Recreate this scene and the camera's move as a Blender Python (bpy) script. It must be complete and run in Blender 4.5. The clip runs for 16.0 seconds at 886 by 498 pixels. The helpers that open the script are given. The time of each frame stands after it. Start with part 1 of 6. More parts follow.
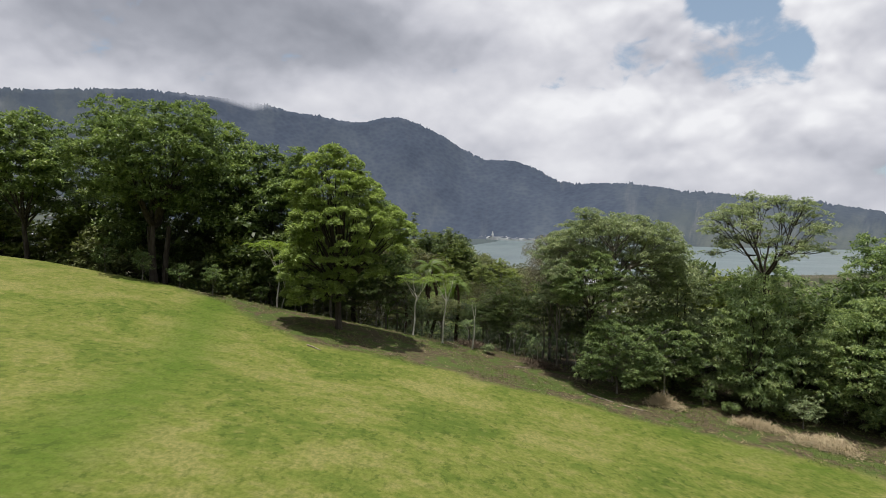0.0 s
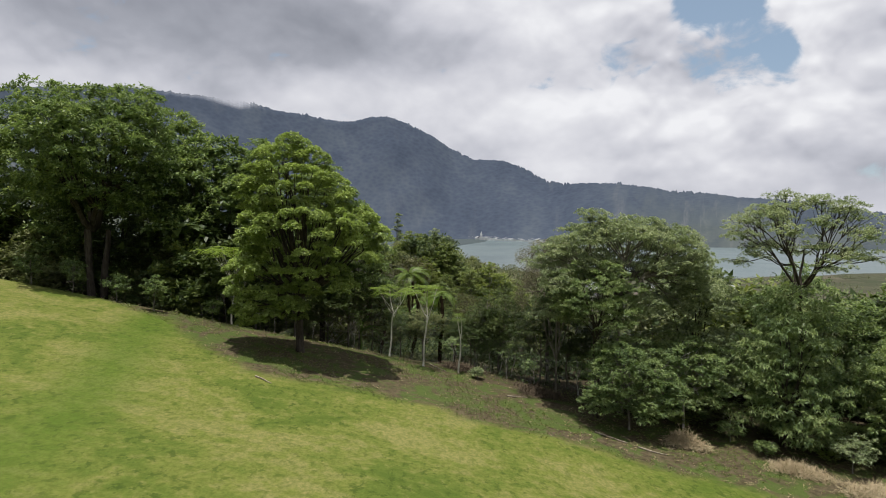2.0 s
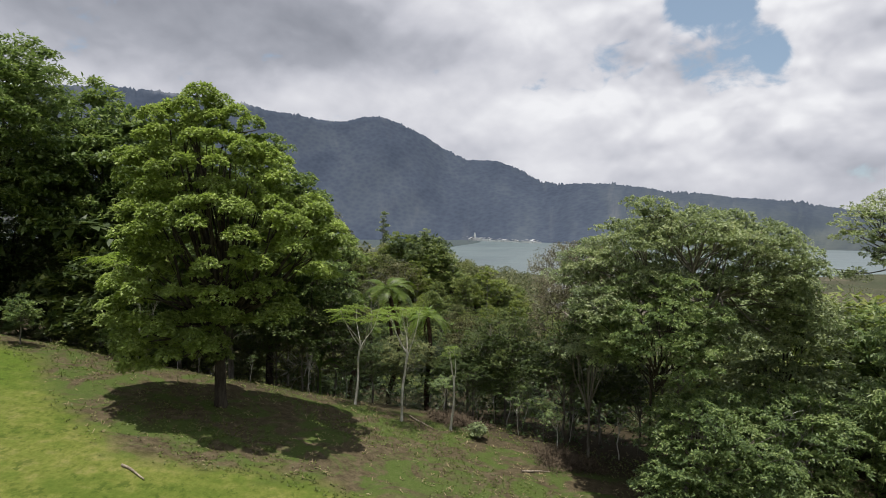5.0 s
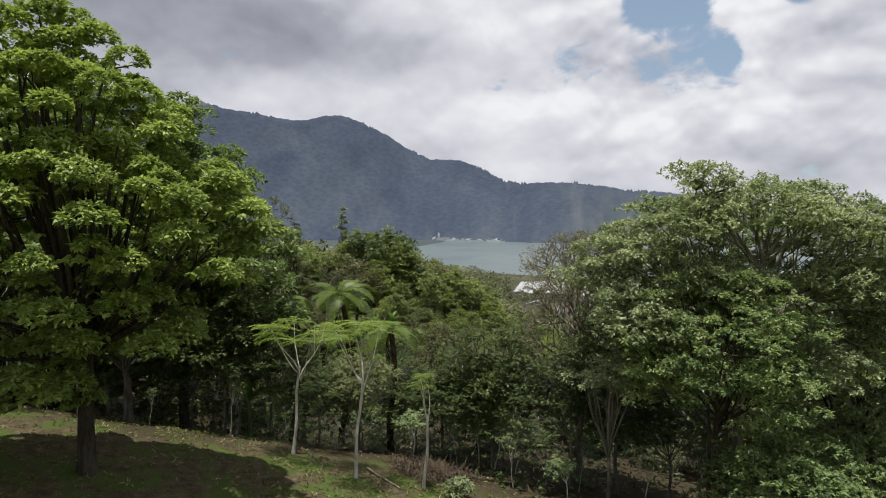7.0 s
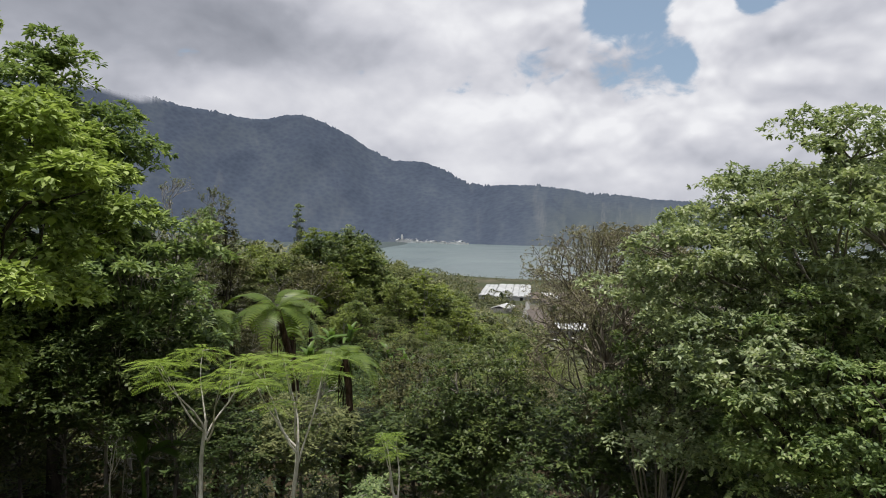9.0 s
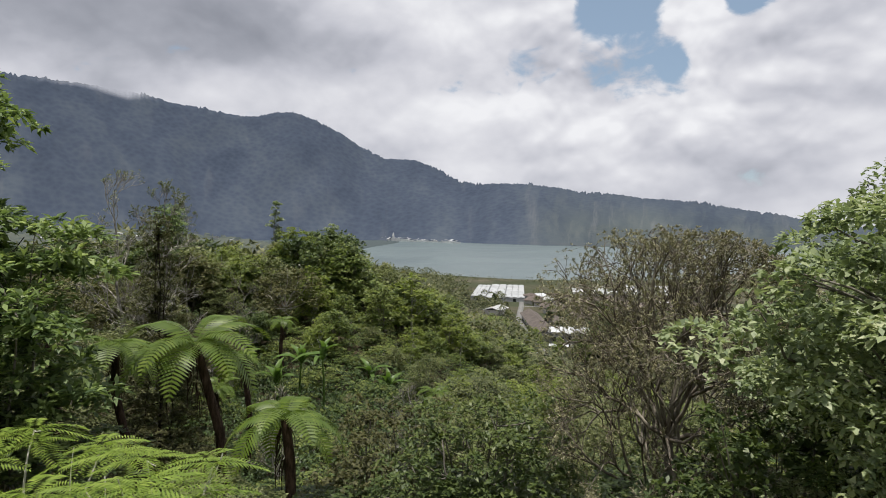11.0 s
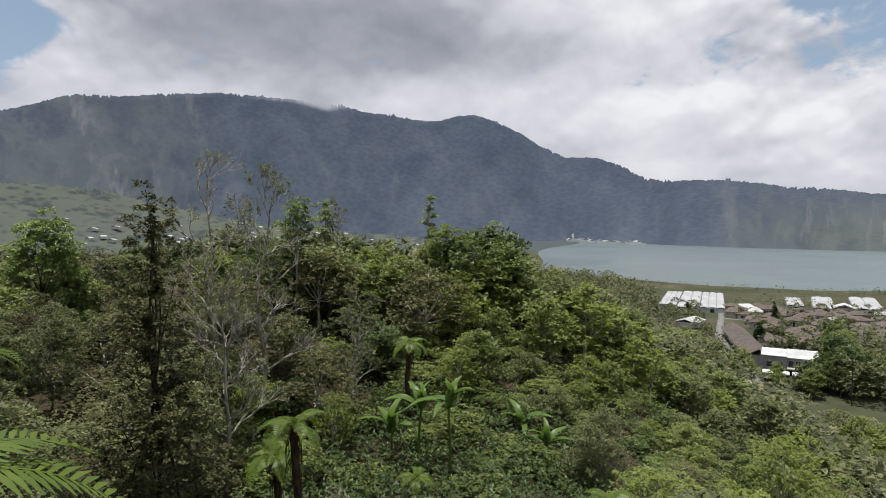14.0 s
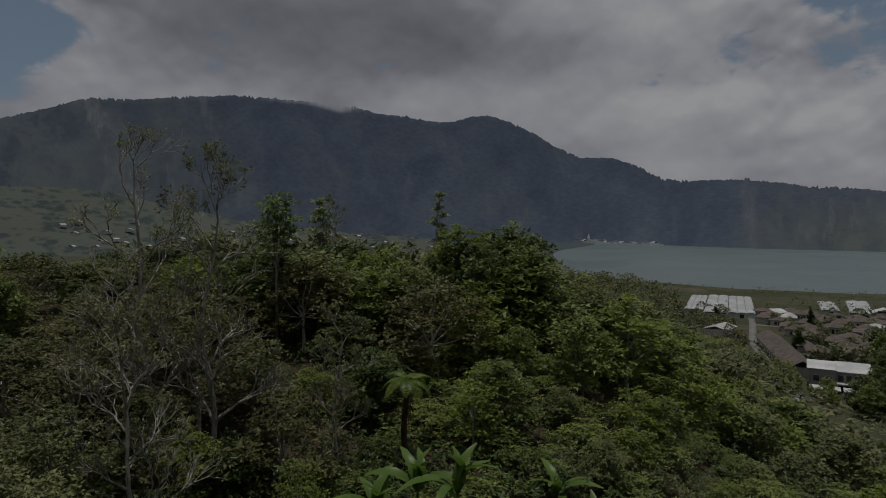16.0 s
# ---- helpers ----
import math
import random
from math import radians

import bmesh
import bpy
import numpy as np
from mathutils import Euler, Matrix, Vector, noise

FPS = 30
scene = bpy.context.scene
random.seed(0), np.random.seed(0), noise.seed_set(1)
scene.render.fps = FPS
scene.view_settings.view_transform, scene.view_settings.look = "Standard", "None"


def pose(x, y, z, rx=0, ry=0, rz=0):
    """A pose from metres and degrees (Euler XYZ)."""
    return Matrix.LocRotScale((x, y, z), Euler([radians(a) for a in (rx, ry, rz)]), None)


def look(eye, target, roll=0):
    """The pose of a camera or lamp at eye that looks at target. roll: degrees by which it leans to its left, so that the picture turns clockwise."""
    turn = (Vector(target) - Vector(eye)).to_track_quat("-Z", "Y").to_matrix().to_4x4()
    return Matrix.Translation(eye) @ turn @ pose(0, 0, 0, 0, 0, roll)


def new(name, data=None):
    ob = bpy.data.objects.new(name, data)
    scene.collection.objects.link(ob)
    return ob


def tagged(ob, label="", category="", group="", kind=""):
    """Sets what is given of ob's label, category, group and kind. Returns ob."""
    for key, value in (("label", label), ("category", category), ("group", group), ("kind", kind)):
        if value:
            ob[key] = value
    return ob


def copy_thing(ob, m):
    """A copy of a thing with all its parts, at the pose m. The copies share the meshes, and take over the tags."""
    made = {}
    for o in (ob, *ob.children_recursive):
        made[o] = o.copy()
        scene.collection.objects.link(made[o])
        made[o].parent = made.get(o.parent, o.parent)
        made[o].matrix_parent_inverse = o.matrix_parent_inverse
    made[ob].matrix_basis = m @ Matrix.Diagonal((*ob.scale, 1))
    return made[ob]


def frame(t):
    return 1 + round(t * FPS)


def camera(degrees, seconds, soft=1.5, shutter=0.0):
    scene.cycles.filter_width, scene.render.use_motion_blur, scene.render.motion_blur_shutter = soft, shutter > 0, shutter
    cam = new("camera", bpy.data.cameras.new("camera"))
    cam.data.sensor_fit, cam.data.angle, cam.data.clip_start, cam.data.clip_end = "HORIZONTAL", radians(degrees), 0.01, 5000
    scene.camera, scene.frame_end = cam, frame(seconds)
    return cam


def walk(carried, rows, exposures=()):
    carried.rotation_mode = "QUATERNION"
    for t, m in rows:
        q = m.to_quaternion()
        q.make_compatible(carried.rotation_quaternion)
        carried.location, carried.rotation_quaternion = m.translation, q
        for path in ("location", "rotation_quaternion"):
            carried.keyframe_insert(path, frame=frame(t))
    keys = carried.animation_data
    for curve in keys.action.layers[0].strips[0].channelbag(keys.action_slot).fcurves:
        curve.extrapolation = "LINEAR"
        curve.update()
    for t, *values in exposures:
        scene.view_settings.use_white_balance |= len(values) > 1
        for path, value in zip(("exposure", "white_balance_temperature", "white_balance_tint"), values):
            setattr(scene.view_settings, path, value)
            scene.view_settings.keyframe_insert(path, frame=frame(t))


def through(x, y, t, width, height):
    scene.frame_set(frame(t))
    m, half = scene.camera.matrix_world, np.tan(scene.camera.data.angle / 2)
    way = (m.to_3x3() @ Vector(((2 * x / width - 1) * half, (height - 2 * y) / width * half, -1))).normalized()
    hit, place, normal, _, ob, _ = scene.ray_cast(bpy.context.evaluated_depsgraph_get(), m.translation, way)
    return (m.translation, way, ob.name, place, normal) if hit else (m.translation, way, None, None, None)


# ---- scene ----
import itertools

# ---- camera and walk ----
cam = camera(72.2, 16.0, 1.0)
PATH = [
    (0, (1.166, 0.759, 14.502), (1.101, 2.757, 14.417), 0.5),
    (0.5, (1.401, 3.291, 14.518), (1.333, 5.288, 14.433), 0.5),
    (1, (1.556, 6.242, 14.605), (1.485, 8.239, 14.521), 0.5),
    (1.5, (1.714, 9.55, 14.72), (1.64, 11.547, 14.637), 0.5),
    (2, (1.725, 13.003, 14.924), (1.697, 15.001, 14.839), 0.5),
    (2.5, (1.739, 16.513, 14.915), (1.72, 18.512, 14.833), 0.5),
    (3, (1.871, 20.002, 14.956), (1.858, 22.0, 14.874), 0.5),
    (3.5, (2.11, 23.452, 15.003), (2.098, 25.45, 14.923), 0.5),
    (6, (1.941, 41.681, 14.01), (1.954, 43.68, 13.927), 0.1),
    (6.5, (1.844, 45.126, 13.777), (1.897, 47.124, 13.694), 0.1),
    (7, (1.765, 48.369, 13.409), (1.878, 50.364, 13.328), 0.0),
    (7.5, (1.69, 51.604, 13.089), (1.859, 53.595, 13.01), 0.0),
    (8, (1.638, 54.764, 12.952), (1.841, 56.752, 12.875), 0.1),
    (8.5, (1.688, 57.943, 12.856), (1.909, 59.929, 12.78), 0.2),
    (9, (1.888, 60.969, 12.758), (2.122, 62.954, 12.684), 0.3),
    (11.5, (4.2, 74.95, 13.0), (4.462, 76.931, 12.921), 0.4),
    (12, (4.907, 78.395, 12.699), (5.141, 80.38, 12.622), 0.3),
    (12.5, (5.579, 81.886, 12.578), (5.709, 83.88, 12.501), 0.3),
    (13, (6.038, 85.729, 12.439), (5.977, 87.726, 12.361), 0.2),
    (13.5, (6.411, 89.789, 12.301), (6.153, 91.771, 12.222), 0.3),
    (14, (6.279, 93.984, 12.26), (5.956, 95.956, 12.18), 0.3),
    (14.5, (5.922, 98.036, 12.173), (5.573, 100.004, 12.095), 0.3),
    (15, (5.353, 101.954, 12.096), (4.999, 103.921, 12.02), 0.2),
    (15.5, (4.65, 105.837, 12.052), (4.291, 107.803, 11.978), 0.1),
    (16, (4.223, 109.259, 12.083), (3.855, 111.223, 12.008), 0.1),
]
walk(cam, [(t, look(eye, target, roll)) for t, eye, target, roll in PATH],
     [(0.0, 0.0), (15.0, 0.0), (15.5, -0.15), (15.75, -0.8), (16.0, -1.7)])

# ---- sky and sun ----
SUN = Vector((-0.06, -0.06, 0.995)).normalized()
sun_data = bpy.data.lights.new("sun", "SUN")
sun_data.energy, sun_data.angle, sun_data.color = 5.0, radians(0.6), (1.0, 0.955, 0.89)
sun = new("sun", sun_data)
sun.matrix_basis = look(SUN * 50, (0, 0, 0))


class Nodes:
    """A small helper that strings shader nodes together."""

    def __init__(self, tree):
        self.tree = tree
        tree.nodes.clear()

    def node(self, kind, inputs=()):
        n = self.tree.nodes.new(kind)
        for key, value in dict(inputs).items():
            self.put(n.inputs[key], value)
        return n

    def put(self, socket, value):
        if isinstance(value, bpy.types.NodeSocket):
            self.tree.links.new(value, socket)
        else:
            socket.default_value = value

    def math(self, op, a, b=0.0, c=0.0, clamp=False):
        n = self.node("ShaderNodeMath")
        n.operation, n.use_clamp = op, clamp
        for i, v in enumerate((a, b, c)):
            self.put(n.inputs[i], v)
        return n.outputs[0]

    def mix(self, fac, a, b, blend="MIX"):
        n = self.node("ShaderNodeMix")
        n.data_type, n.blend_type = "RGBA", blend
        self.put(n.inputs[0], fac)
        self.put(n.inputs[6], a)
        self.put(n.inputs[7], b)
        return n.outputs[2]

    def ramp(self, fac, stops, mode="LINEAR"):
        n = self.node("ShaderNodeValToRGB", {0: fac})
        n.color_ramp.interpolation = mode
        e = n.color_ramp.elements
        while len(e) < len(stops):
            e.new(0.5)
        for el, (p, c) in zip(e, stops):
            el.position = p
            el.color = (c, c, c, 1) if isinstance(c, (int, float)) else (*c, 1)
        return n.outputs[0]

    def remap(self, v, a, b, c=0.0, d=1.0, smooth=True):
        n = self.node("ShaderNodeMapRange", {0: v, 1: a, 2: b, 3: c, 4: d})
        n.interpolation_type = "SMOOTHSTEP" if smooth else "LINEAR"
        return n.outputs[0]

    def noise(self, vec, scale, detail=4.0, rough=0.55, distort=0.0):
        n = self.node("ShaderNodeTexNoise", {"Vector": vec, "Scale": scale, "Detail": detail, "Roughness": rough, "Distortion": distort})
        return n.outputs[0]

    def attribute(self, name):
        n = self.node("ShaderNodeAttribute")
        n.attribute_name = name
        return n.outputs["Fac"]

    def mapping(self, vec, scale=(1, 1, 1), loc=(0, 0, 0)):
        return self.node("ShaderNodeMapping", {"Vector": vec, "Scale": scale, "Location": loc}).outputs[0]


world = bpy.data.worlds.new("sky")
scene.world = world
world.use_nodes = True
w = Nodes(world.node_tree)
way = w.node("ShaderNodeTexCoord").outputs["Generated"]
sep = w.node("ShaderNodeSeparateXYZ", {0: way})
az = w.math("ARCTAN2", sep.outputs[0], sep.outputs[1])
el = w.math("ARCSINE", sep.outputs[2])
flat = w.node("ShaderNodeCombineXYZ", {0: az, 1: w.math("MULTIPLY", el, 1.5), 2: 0.37}).outputs[0]
bend = w.node("ShaderNodeTexNoise", {"Vector": flat, "Scale": 6.0, "Detail": 2.5, "Roughness": 0.5}).outputs["Color"]


def billow(lift):
    """Heaped cloud: round cells of three sizes, with their bounds bent by noise."""
    move = w.node("ShaderNodeVectorMath", {0: bend, 1: (0.5, 0.5 - lift, 0.5)})
    move.operation = "SUBTRACT"
    small = w.node("ShaderNodeVectorMath", {0: move.outputs[0], 3: 0.075})
    small.operation = "SCALE"
    at = w.node("ShaderNodeVectorMath", {0: flat, 1: small.outputs[0]})
    total = 0.0
    for size, share in ((5.0, 0.55), (11.0, 0.30), (25.0, 0.12), (55.0, 0.04)):
        v = w.node("ShaderNodeTexVoronoi")
        v.feature, v.voronoi_dimensions = "SMOOTH_F1", "2D"
        for key, value in (("Vector", at.outputs[0]), ("Scale", size), ("Smoothness", 0.7)):
            w.put(v.inputs[key], value)
        total = w.math("MULTIPLY_ADD", v.outputs["Distance"], share, total)
    return w.math("SUBTRACT", 1.0, total)


heap = billow(0.0)
relief = w.math("SUBTRACT", heap, billow(0.28))
puff = w.noise(flat, 4.6, 8.0, 0.52, 0.15)
fine = w.noise(flat, 15.0, 6.0, 0.6, 0.4)
wide = w.noise(w.mapping(flat, (1, 1, 1), (3.1, 0.7, 0)), 2.0, 3.0, 0.5)
sky = w.node("ShaderNodeTexSky")
sky.sky_type, sky.sun_disc = "NISHITA", False
sky.sun_elevation, sky.sun_rotation = math.asin(SUN.z), math.atan2(SUN.x, SUN.y)
sky.altitude, sky.air_density, sky.dust_density = 1200.0, 1.0, 0.6
blue = w.mix(0.42, w.mix(1.0, sky.outputs[0], (0.12, 0.11, 0.095, 1), "MULTIPLY"), (0.42, 0.55, 0.72, 1))


def bump(u, v, wu, wv):
    """A soft hill round the azimuth u and elevation v (degrees), of the half widths wu, wv."""
    a = w.math("DIVIDE", w.math("SUBTRACT", az, radians(u)), radians(wu))
    b = w.math("DIVIDE", w.math("SUBTRACT", el, radians(v)), radians(wv))
    return w.math("EXPONENT", w.math("MULTIPLY", w.math("ADD", w.math("MULTIPLY", a, a), w.math("MULTIPLY", b, b)), -1.0))


gap = w.math("MULTIPLY", bump(23.0, 19.2, 4.2, 2.5), 1.5)
gap = w.math("ADD", gap, w.math("ADD", w.math("MULTIPLY", bump(33.6, 18.8, 2.4, 1.8), 1.4), w.math("MULTIPLY", bump(-45.5, 15.0, 4.2, 3.4), 1.3)))
gap = w.math("ADD", gap, w.math("MULTIPLY", bump(28.2, 14.6, 1.2, 2.0), 0.75))
gap = w.math("SUBTRACT", gap, w.math("ADD", w.math("MULTIPLY", bump(29.6, 18.4, 2.4, 2.4), 0.7), w.math("MULTIPLY", bump(-38, 17.6, 3.2, 1.6), 1.2)))
gap = w.math("SUBTRACT", gap, w.math("MULTIPLY", w.math("SUBTRACT", fine, 0.5), 1.4))
gap = w.math("ADD", gap, w.remap(el, 0.42, 0.9, 0.0, 0.35))
cover = w.math("SUBTRACT", w.math("ADD", w.math("MULTIPLY", heap, 1.5), w.math("MULTIPLY", puff, 0.8)), gap)
cover = w.remap(cover, 0.62, 0.98)
dark = w.math("ADD", bump(-13, 16.5, 15, 3.6), w.math("MULTIPLY", bump(-30, 22, 18, 5), 0.7))
dark = w.math("ADD", dark, w.math("ADD", w.math("MULTIPLY", bump(10, 8, 9, 1.6), 0.22), w.math("MULTIPLY", bump(40, 14, 4, 4), 0.6)))
crisp = w.remap(w.math("ADD", bump(27, 14, 17, 9), w.math("MULTIPLY", bump(-46, 16, 9, 6), 0.8)), 0.05, 0.8, 0.35, 1.0)
light = w.math("ADD", w.math("MULTIPLY", puff, 0.80), w.math("MULTIPLY", wide, 0.55))
light = w.math("MULTIPLY_ADD", w.math("SUBTRACT", heap, 0.6), w.math("MULTIPLY", crisp, 0.55), light)
light = w.math("MULTIPLY_ADD", relief, w.math("MULTIPLY", crisp, 0.95), light)
light = w.math("SUBTRACT", light, w.math("MULTIPLY", dark, 0.30))
light = w.math("ADD", light, w.math("MULTIPLY", bump(27, 13, 15, 6), 0.24))
cloud = w.ramp(w.remap(light, 0.24, 0.98, smooth=False), [(0.0, (0.27, 0.285, 0.332)), (0.28, (0.385, 0.40, 0.455)), (0.5, (0.55, 0.56, 0.62)), (0.70, (0.695, 0.70, 0.75)), (0.95, (0.87, 0.875, 0.905))])
both = w.mix(cover, blue, cloud)
w.node("ShaderNodeOutputWorld", {0: w.node("ShaderNodeBackground", {0: both, 1: 1.0}).outputs[0]})


# ---- materials ----
def material(name):
    m = bpy.data.materials.new(name)
    m.use_nodes = True
    n = Nodes(m.node_tree)
    return m, n


def finish(n, shader):
    n.node("ShaderNodeOutputMaterial", {0: shader})


def shade(n, colour, rough=0.8, bumped=None, strength=0.3, distance=0.1, spec=0.3, metal=0.0):
    b = n.node("ShaderNodeBsdfPrincipled", {"Base Color": colour, "Roughness": rough, "Specular IOR Level": spec, "Metallic": metal})
    if bumped is not None:
        n.put(b.inputs["Normal"], n.node("ShaderNodeBump", {"Height": bumped, "Strength": strength, "Distance": distance}).outputs[0])
    return b.outputs[0]


def coords(n, kind="Object"):
    return n.node("ShaderNodeTexCoord").outputs[kind]


def leaf_material(name, tones, through=0.35, rough=0.46, patch=0.35, apart=0.13):
    """Leaves: the tone varies from leaf to leaf and in patches of the crown."""
    m, n = material(name)
    one = n.node("ShaderNodeNewGeometry").outputs["Random Per Island"]
    tree = n.node("ShaderNodeObjectInfo").outputs["Random"]
    spot = n.noise(coords(n), patch, 2.0)
    fac = n.math("ADD", n.math("MULTIPLY", one, 0.68 - apart), n.math("MULTIPLY", n.remap(spot, 0.3, 0.7), 0.32))
    fac = n.math("ADD", fac, n.math("MULTIPLY", tree, apart))
    col = n.ramp(fac, [(i / (len(tones) - 1), c) for i, c in enumerate(tones)])
    b = shade(n, col, rough, spec=0.35)
    t = n.node("ShaderNodeBsdfTranslucent", {0: n.mix(1.0, col, (0.97, 1.02, 0.68, 1), "MULTIPLY")}).outputs[0]
    finish(n, n.node("ShaderNodeMixShader", {0: through, 1: b, 2: t}).outputs[0])
    return m


def bark_material(name, a, b, scale=3.0):
    m, n = material(name)
    c = coords(n)
    long = n.noise(n.mapping(c, (1, 1, 0.22)), scale, 6.0, 0.65)
    col = n.mix(n.remap(long, 0.35, 0.68), (*a, 1), (*b, 1))
    finish(n, shade(n, col, 0.9, long, 0.6, 0.08, 0.15))
    return m


def plain_material(name, a, b, scale=1.0, rough=0.8, bump_size=0.02, metal=0.0, spec=0.3):
    m, n = material(name)
    c = coords(n)
    big, small = n.noise(c, scale, 4.0), n.noise(c, scale * 9, 5.0, 0.65)
    fac = n.math("ADD", n.math("MULTIPLY", big, 0.6), n.math("MULTIPLY", small, 0.4))
    col = n.mix(n.remap(fac, 0.35, 0.65), (*a, 1), (*b, 1))
    finish(n, shade(n, col, rough, small, 0.35, bump_size, spec, metal))
    return m


LEAF_LONE = leaf_material("leaf_yellow_green", [(0.127, 0.177, 0.050), (0.208, 0.276, 0.077), (0.319, 0.403, 0.112), (0.520, 0.609, 0.190)], 0.36)
LEAF_BIG = leaf_material("leaf_deep_green", [(0.056, 0.093, 0.047), (0.140, 0.200, 0.071), (0.254, 0.327, 0.115), (0.425, 0.476, 0.168)], 0.36)
LEAF_OLIVE = leaf_material("leaf_olive", [(0.095, 0.121, 0.072), (0.192, 0.243, 0.131), (0.324, 0.378, 0.193), (0.536, 0.554, 0.362)], 0.36)
LEAF_MID = leaf_material("leaf_mid_green", [(0.058, 0.093, 0.041), (0.132, 0.196, 0.078), (0.260, 0.335, 0.128), (0.439, 0.483, 0.224)], 0.4)
LEAF_SILVER = leaf_material("leaf_grey_brown", [(0.089, 0.090, 0.046), (0.166, 0.158, 0.085), (0.272, 0.258, 0.144), (0.494, 0.463, 0.310)], 0.16)
LEAF_FAR = leaf_material("leaf_far_woods", [(0.028, 0.036, 0.019), (0.072, 0.085, 0.041), (0.145, 0.159, 0.073), (0.300, 0.277, 0.148)], 0.3, 0.7)
LEAF_FEATHER = leaf_material("leaf_feathery", [(0.119, 0.189, 0.029), (0.168, 0.250, 0.039), (0.231, 0.317, 0.053), (0.322, 0.398, 0.079)], 0.38)
# slope leaves; olive, green and dark are dimmed from those above, forest shade in colour
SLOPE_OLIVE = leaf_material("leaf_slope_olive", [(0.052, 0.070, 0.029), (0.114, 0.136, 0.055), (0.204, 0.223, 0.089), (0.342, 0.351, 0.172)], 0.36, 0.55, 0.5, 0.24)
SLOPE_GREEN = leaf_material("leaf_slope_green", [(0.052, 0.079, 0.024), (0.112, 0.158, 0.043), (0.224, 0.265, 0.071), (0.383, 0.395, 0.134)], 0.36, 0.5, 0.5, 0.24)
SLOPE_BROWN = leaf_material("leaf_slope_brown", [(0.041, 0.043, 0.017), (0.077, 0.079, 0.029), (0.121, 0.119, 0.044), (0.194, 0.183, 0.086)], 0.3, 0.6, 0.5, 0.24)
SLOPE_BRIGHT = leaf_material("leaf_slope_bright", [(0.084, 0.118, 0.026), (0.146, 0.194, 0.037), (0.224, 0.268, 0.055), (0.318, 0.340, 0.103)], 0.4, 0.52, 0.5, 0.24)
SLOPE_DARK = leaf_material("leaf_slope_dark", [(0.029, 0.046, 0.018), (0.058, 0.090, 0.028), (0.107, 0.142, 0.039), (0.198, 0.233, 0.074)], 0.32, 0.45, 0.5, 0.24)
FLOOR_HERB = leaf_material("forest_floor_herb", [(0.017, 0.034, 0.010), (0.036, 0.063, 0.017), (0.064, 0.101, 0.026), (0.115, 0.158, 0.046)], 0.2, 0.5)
FROND = leaf_material("fern_frond", [(0.054, 0.092, 0.010), (0.086, 0.138, 0.017), (0.132, 0.189, 0.027), (0.191, 0.239, 0.046)], 0.32)
BANANA = leaf_material("banana_leaf", [(0.064, 0.125, 0.024), (0.090, 0.164, 0.030), (0.128, 0.203, 0.043), (0.180, 0.242, 0.076)], 0.4, 0.4)
STRAW = leaf_material("straw", [(0.14, 0.105, 0.055), (0.22, 0.17, 0.09), (0.31, 0.25, 0.14), (0.42, 0.35, 0.22)], 0.15, 0.8)
DRY_BRUSH = leaf_material("dry_brush", [(0.213, 0.164, 0.090), (0.312, 0.246, 0.148), (0.410, 0.336, 0.213), (0.508, 0.435, 0.295)], 0.12, 0.8)
HERB = leaf_material("herb", [(0.068, 0.093, 0.021), (0.102, 0.132, 0.028), (0.143, 0.177, 0.039), (0.210, 0.240, 0.068)], 0.24)
BARK_DARK = bark_material("bark_dark", (0.024, 0.019, 0.014), (0.070, 0.060, 0.047))
BARK_DRY = bark_material("bark_dry", (0.17, 0.155, 0.13), (0.42, 0.40, 0.36), 5.0)
BARK_TWIG = bark_material("bark_twig", (0.07, 0.055, 0.04), (0.30, 0.27, 0.22), 2.0)
BARK_GREY = bark_material("bark_grey", (0.09, 0.08, 0.065), (0.24, 0.22, 0.19))
BARK_PALE = bark_material("bark_pale", (0.30, 0.28, 0.24), (0.60, 0.58, 0.53), 5.0)
FERN_TRUNK = bark_material("fern_trunk", (0.022, 0.014, 0.009), (0.080, 0.052, 0.036), 6.0)
WHITE_SHEET = plain_material("white_roof_sheet", (0.38, 0.395, 0.40), (0.56, 0.57, 0.575), 0.15, 0.45)
FILM = plain_material("greenhouse_film", (0.27, 0.28, 0.28), (0.46, 0.47, 0.47), 0.12, 0.4)
TILE_BROWN = plain_material("brown_roof_tile", (0.072, 0.060, 0.052), (0.135, 0.112, 0.098), 0.5, 0.85)
TILE_RED = plain_material("red_roof_tile", (0.088, 0.070, 0.060), (0.150, 0.122, 0.106), 0.5, 0.85)
GREY_SHEET = plain_material("grey_roof_sheet", (0.30, 0.31, 0.31), (0.50, 0.50, 0.49), 0.3, 0.6)
WALL_PALE = plain_material("pale_plaster", (0.36, 0.35, 0.33), (0.52, 0.51, 0.49), 0.4, 0.9)
WALL_WHITE = plain_material("white_plaster", (0.66, 0.66, 0.64), (0.84, 0.84, 0.82), 0.4, 0.9)
WALL_GREY = plain_material("grey_plaster", (0.20, 0.20, 0.20), (0.30, 0.30, 0.30), 0.4, 0.9)
DARK_GLASS = plain_material("dark_window", (0.012, 0.014, 0.016), (0.03, 0.032, 0.035), 1.0, 0.15, 0.0)
ROAD = plain_material("asphalt_lane", (0.13, 0.13, 0.125), (0.22, 0.215, 0.20), 0.3, 0.9)
BRUSH_BROWN = bark_material("brown_brush", (0.05, 0.038, 0.025), (0.15, 0.115, 0.08), 4.0)
WOOD_DEAD = bark_material("dead_wood", (0.16, 0.13, 0.095), (0.36, 0.31, 0.245), 4.0)

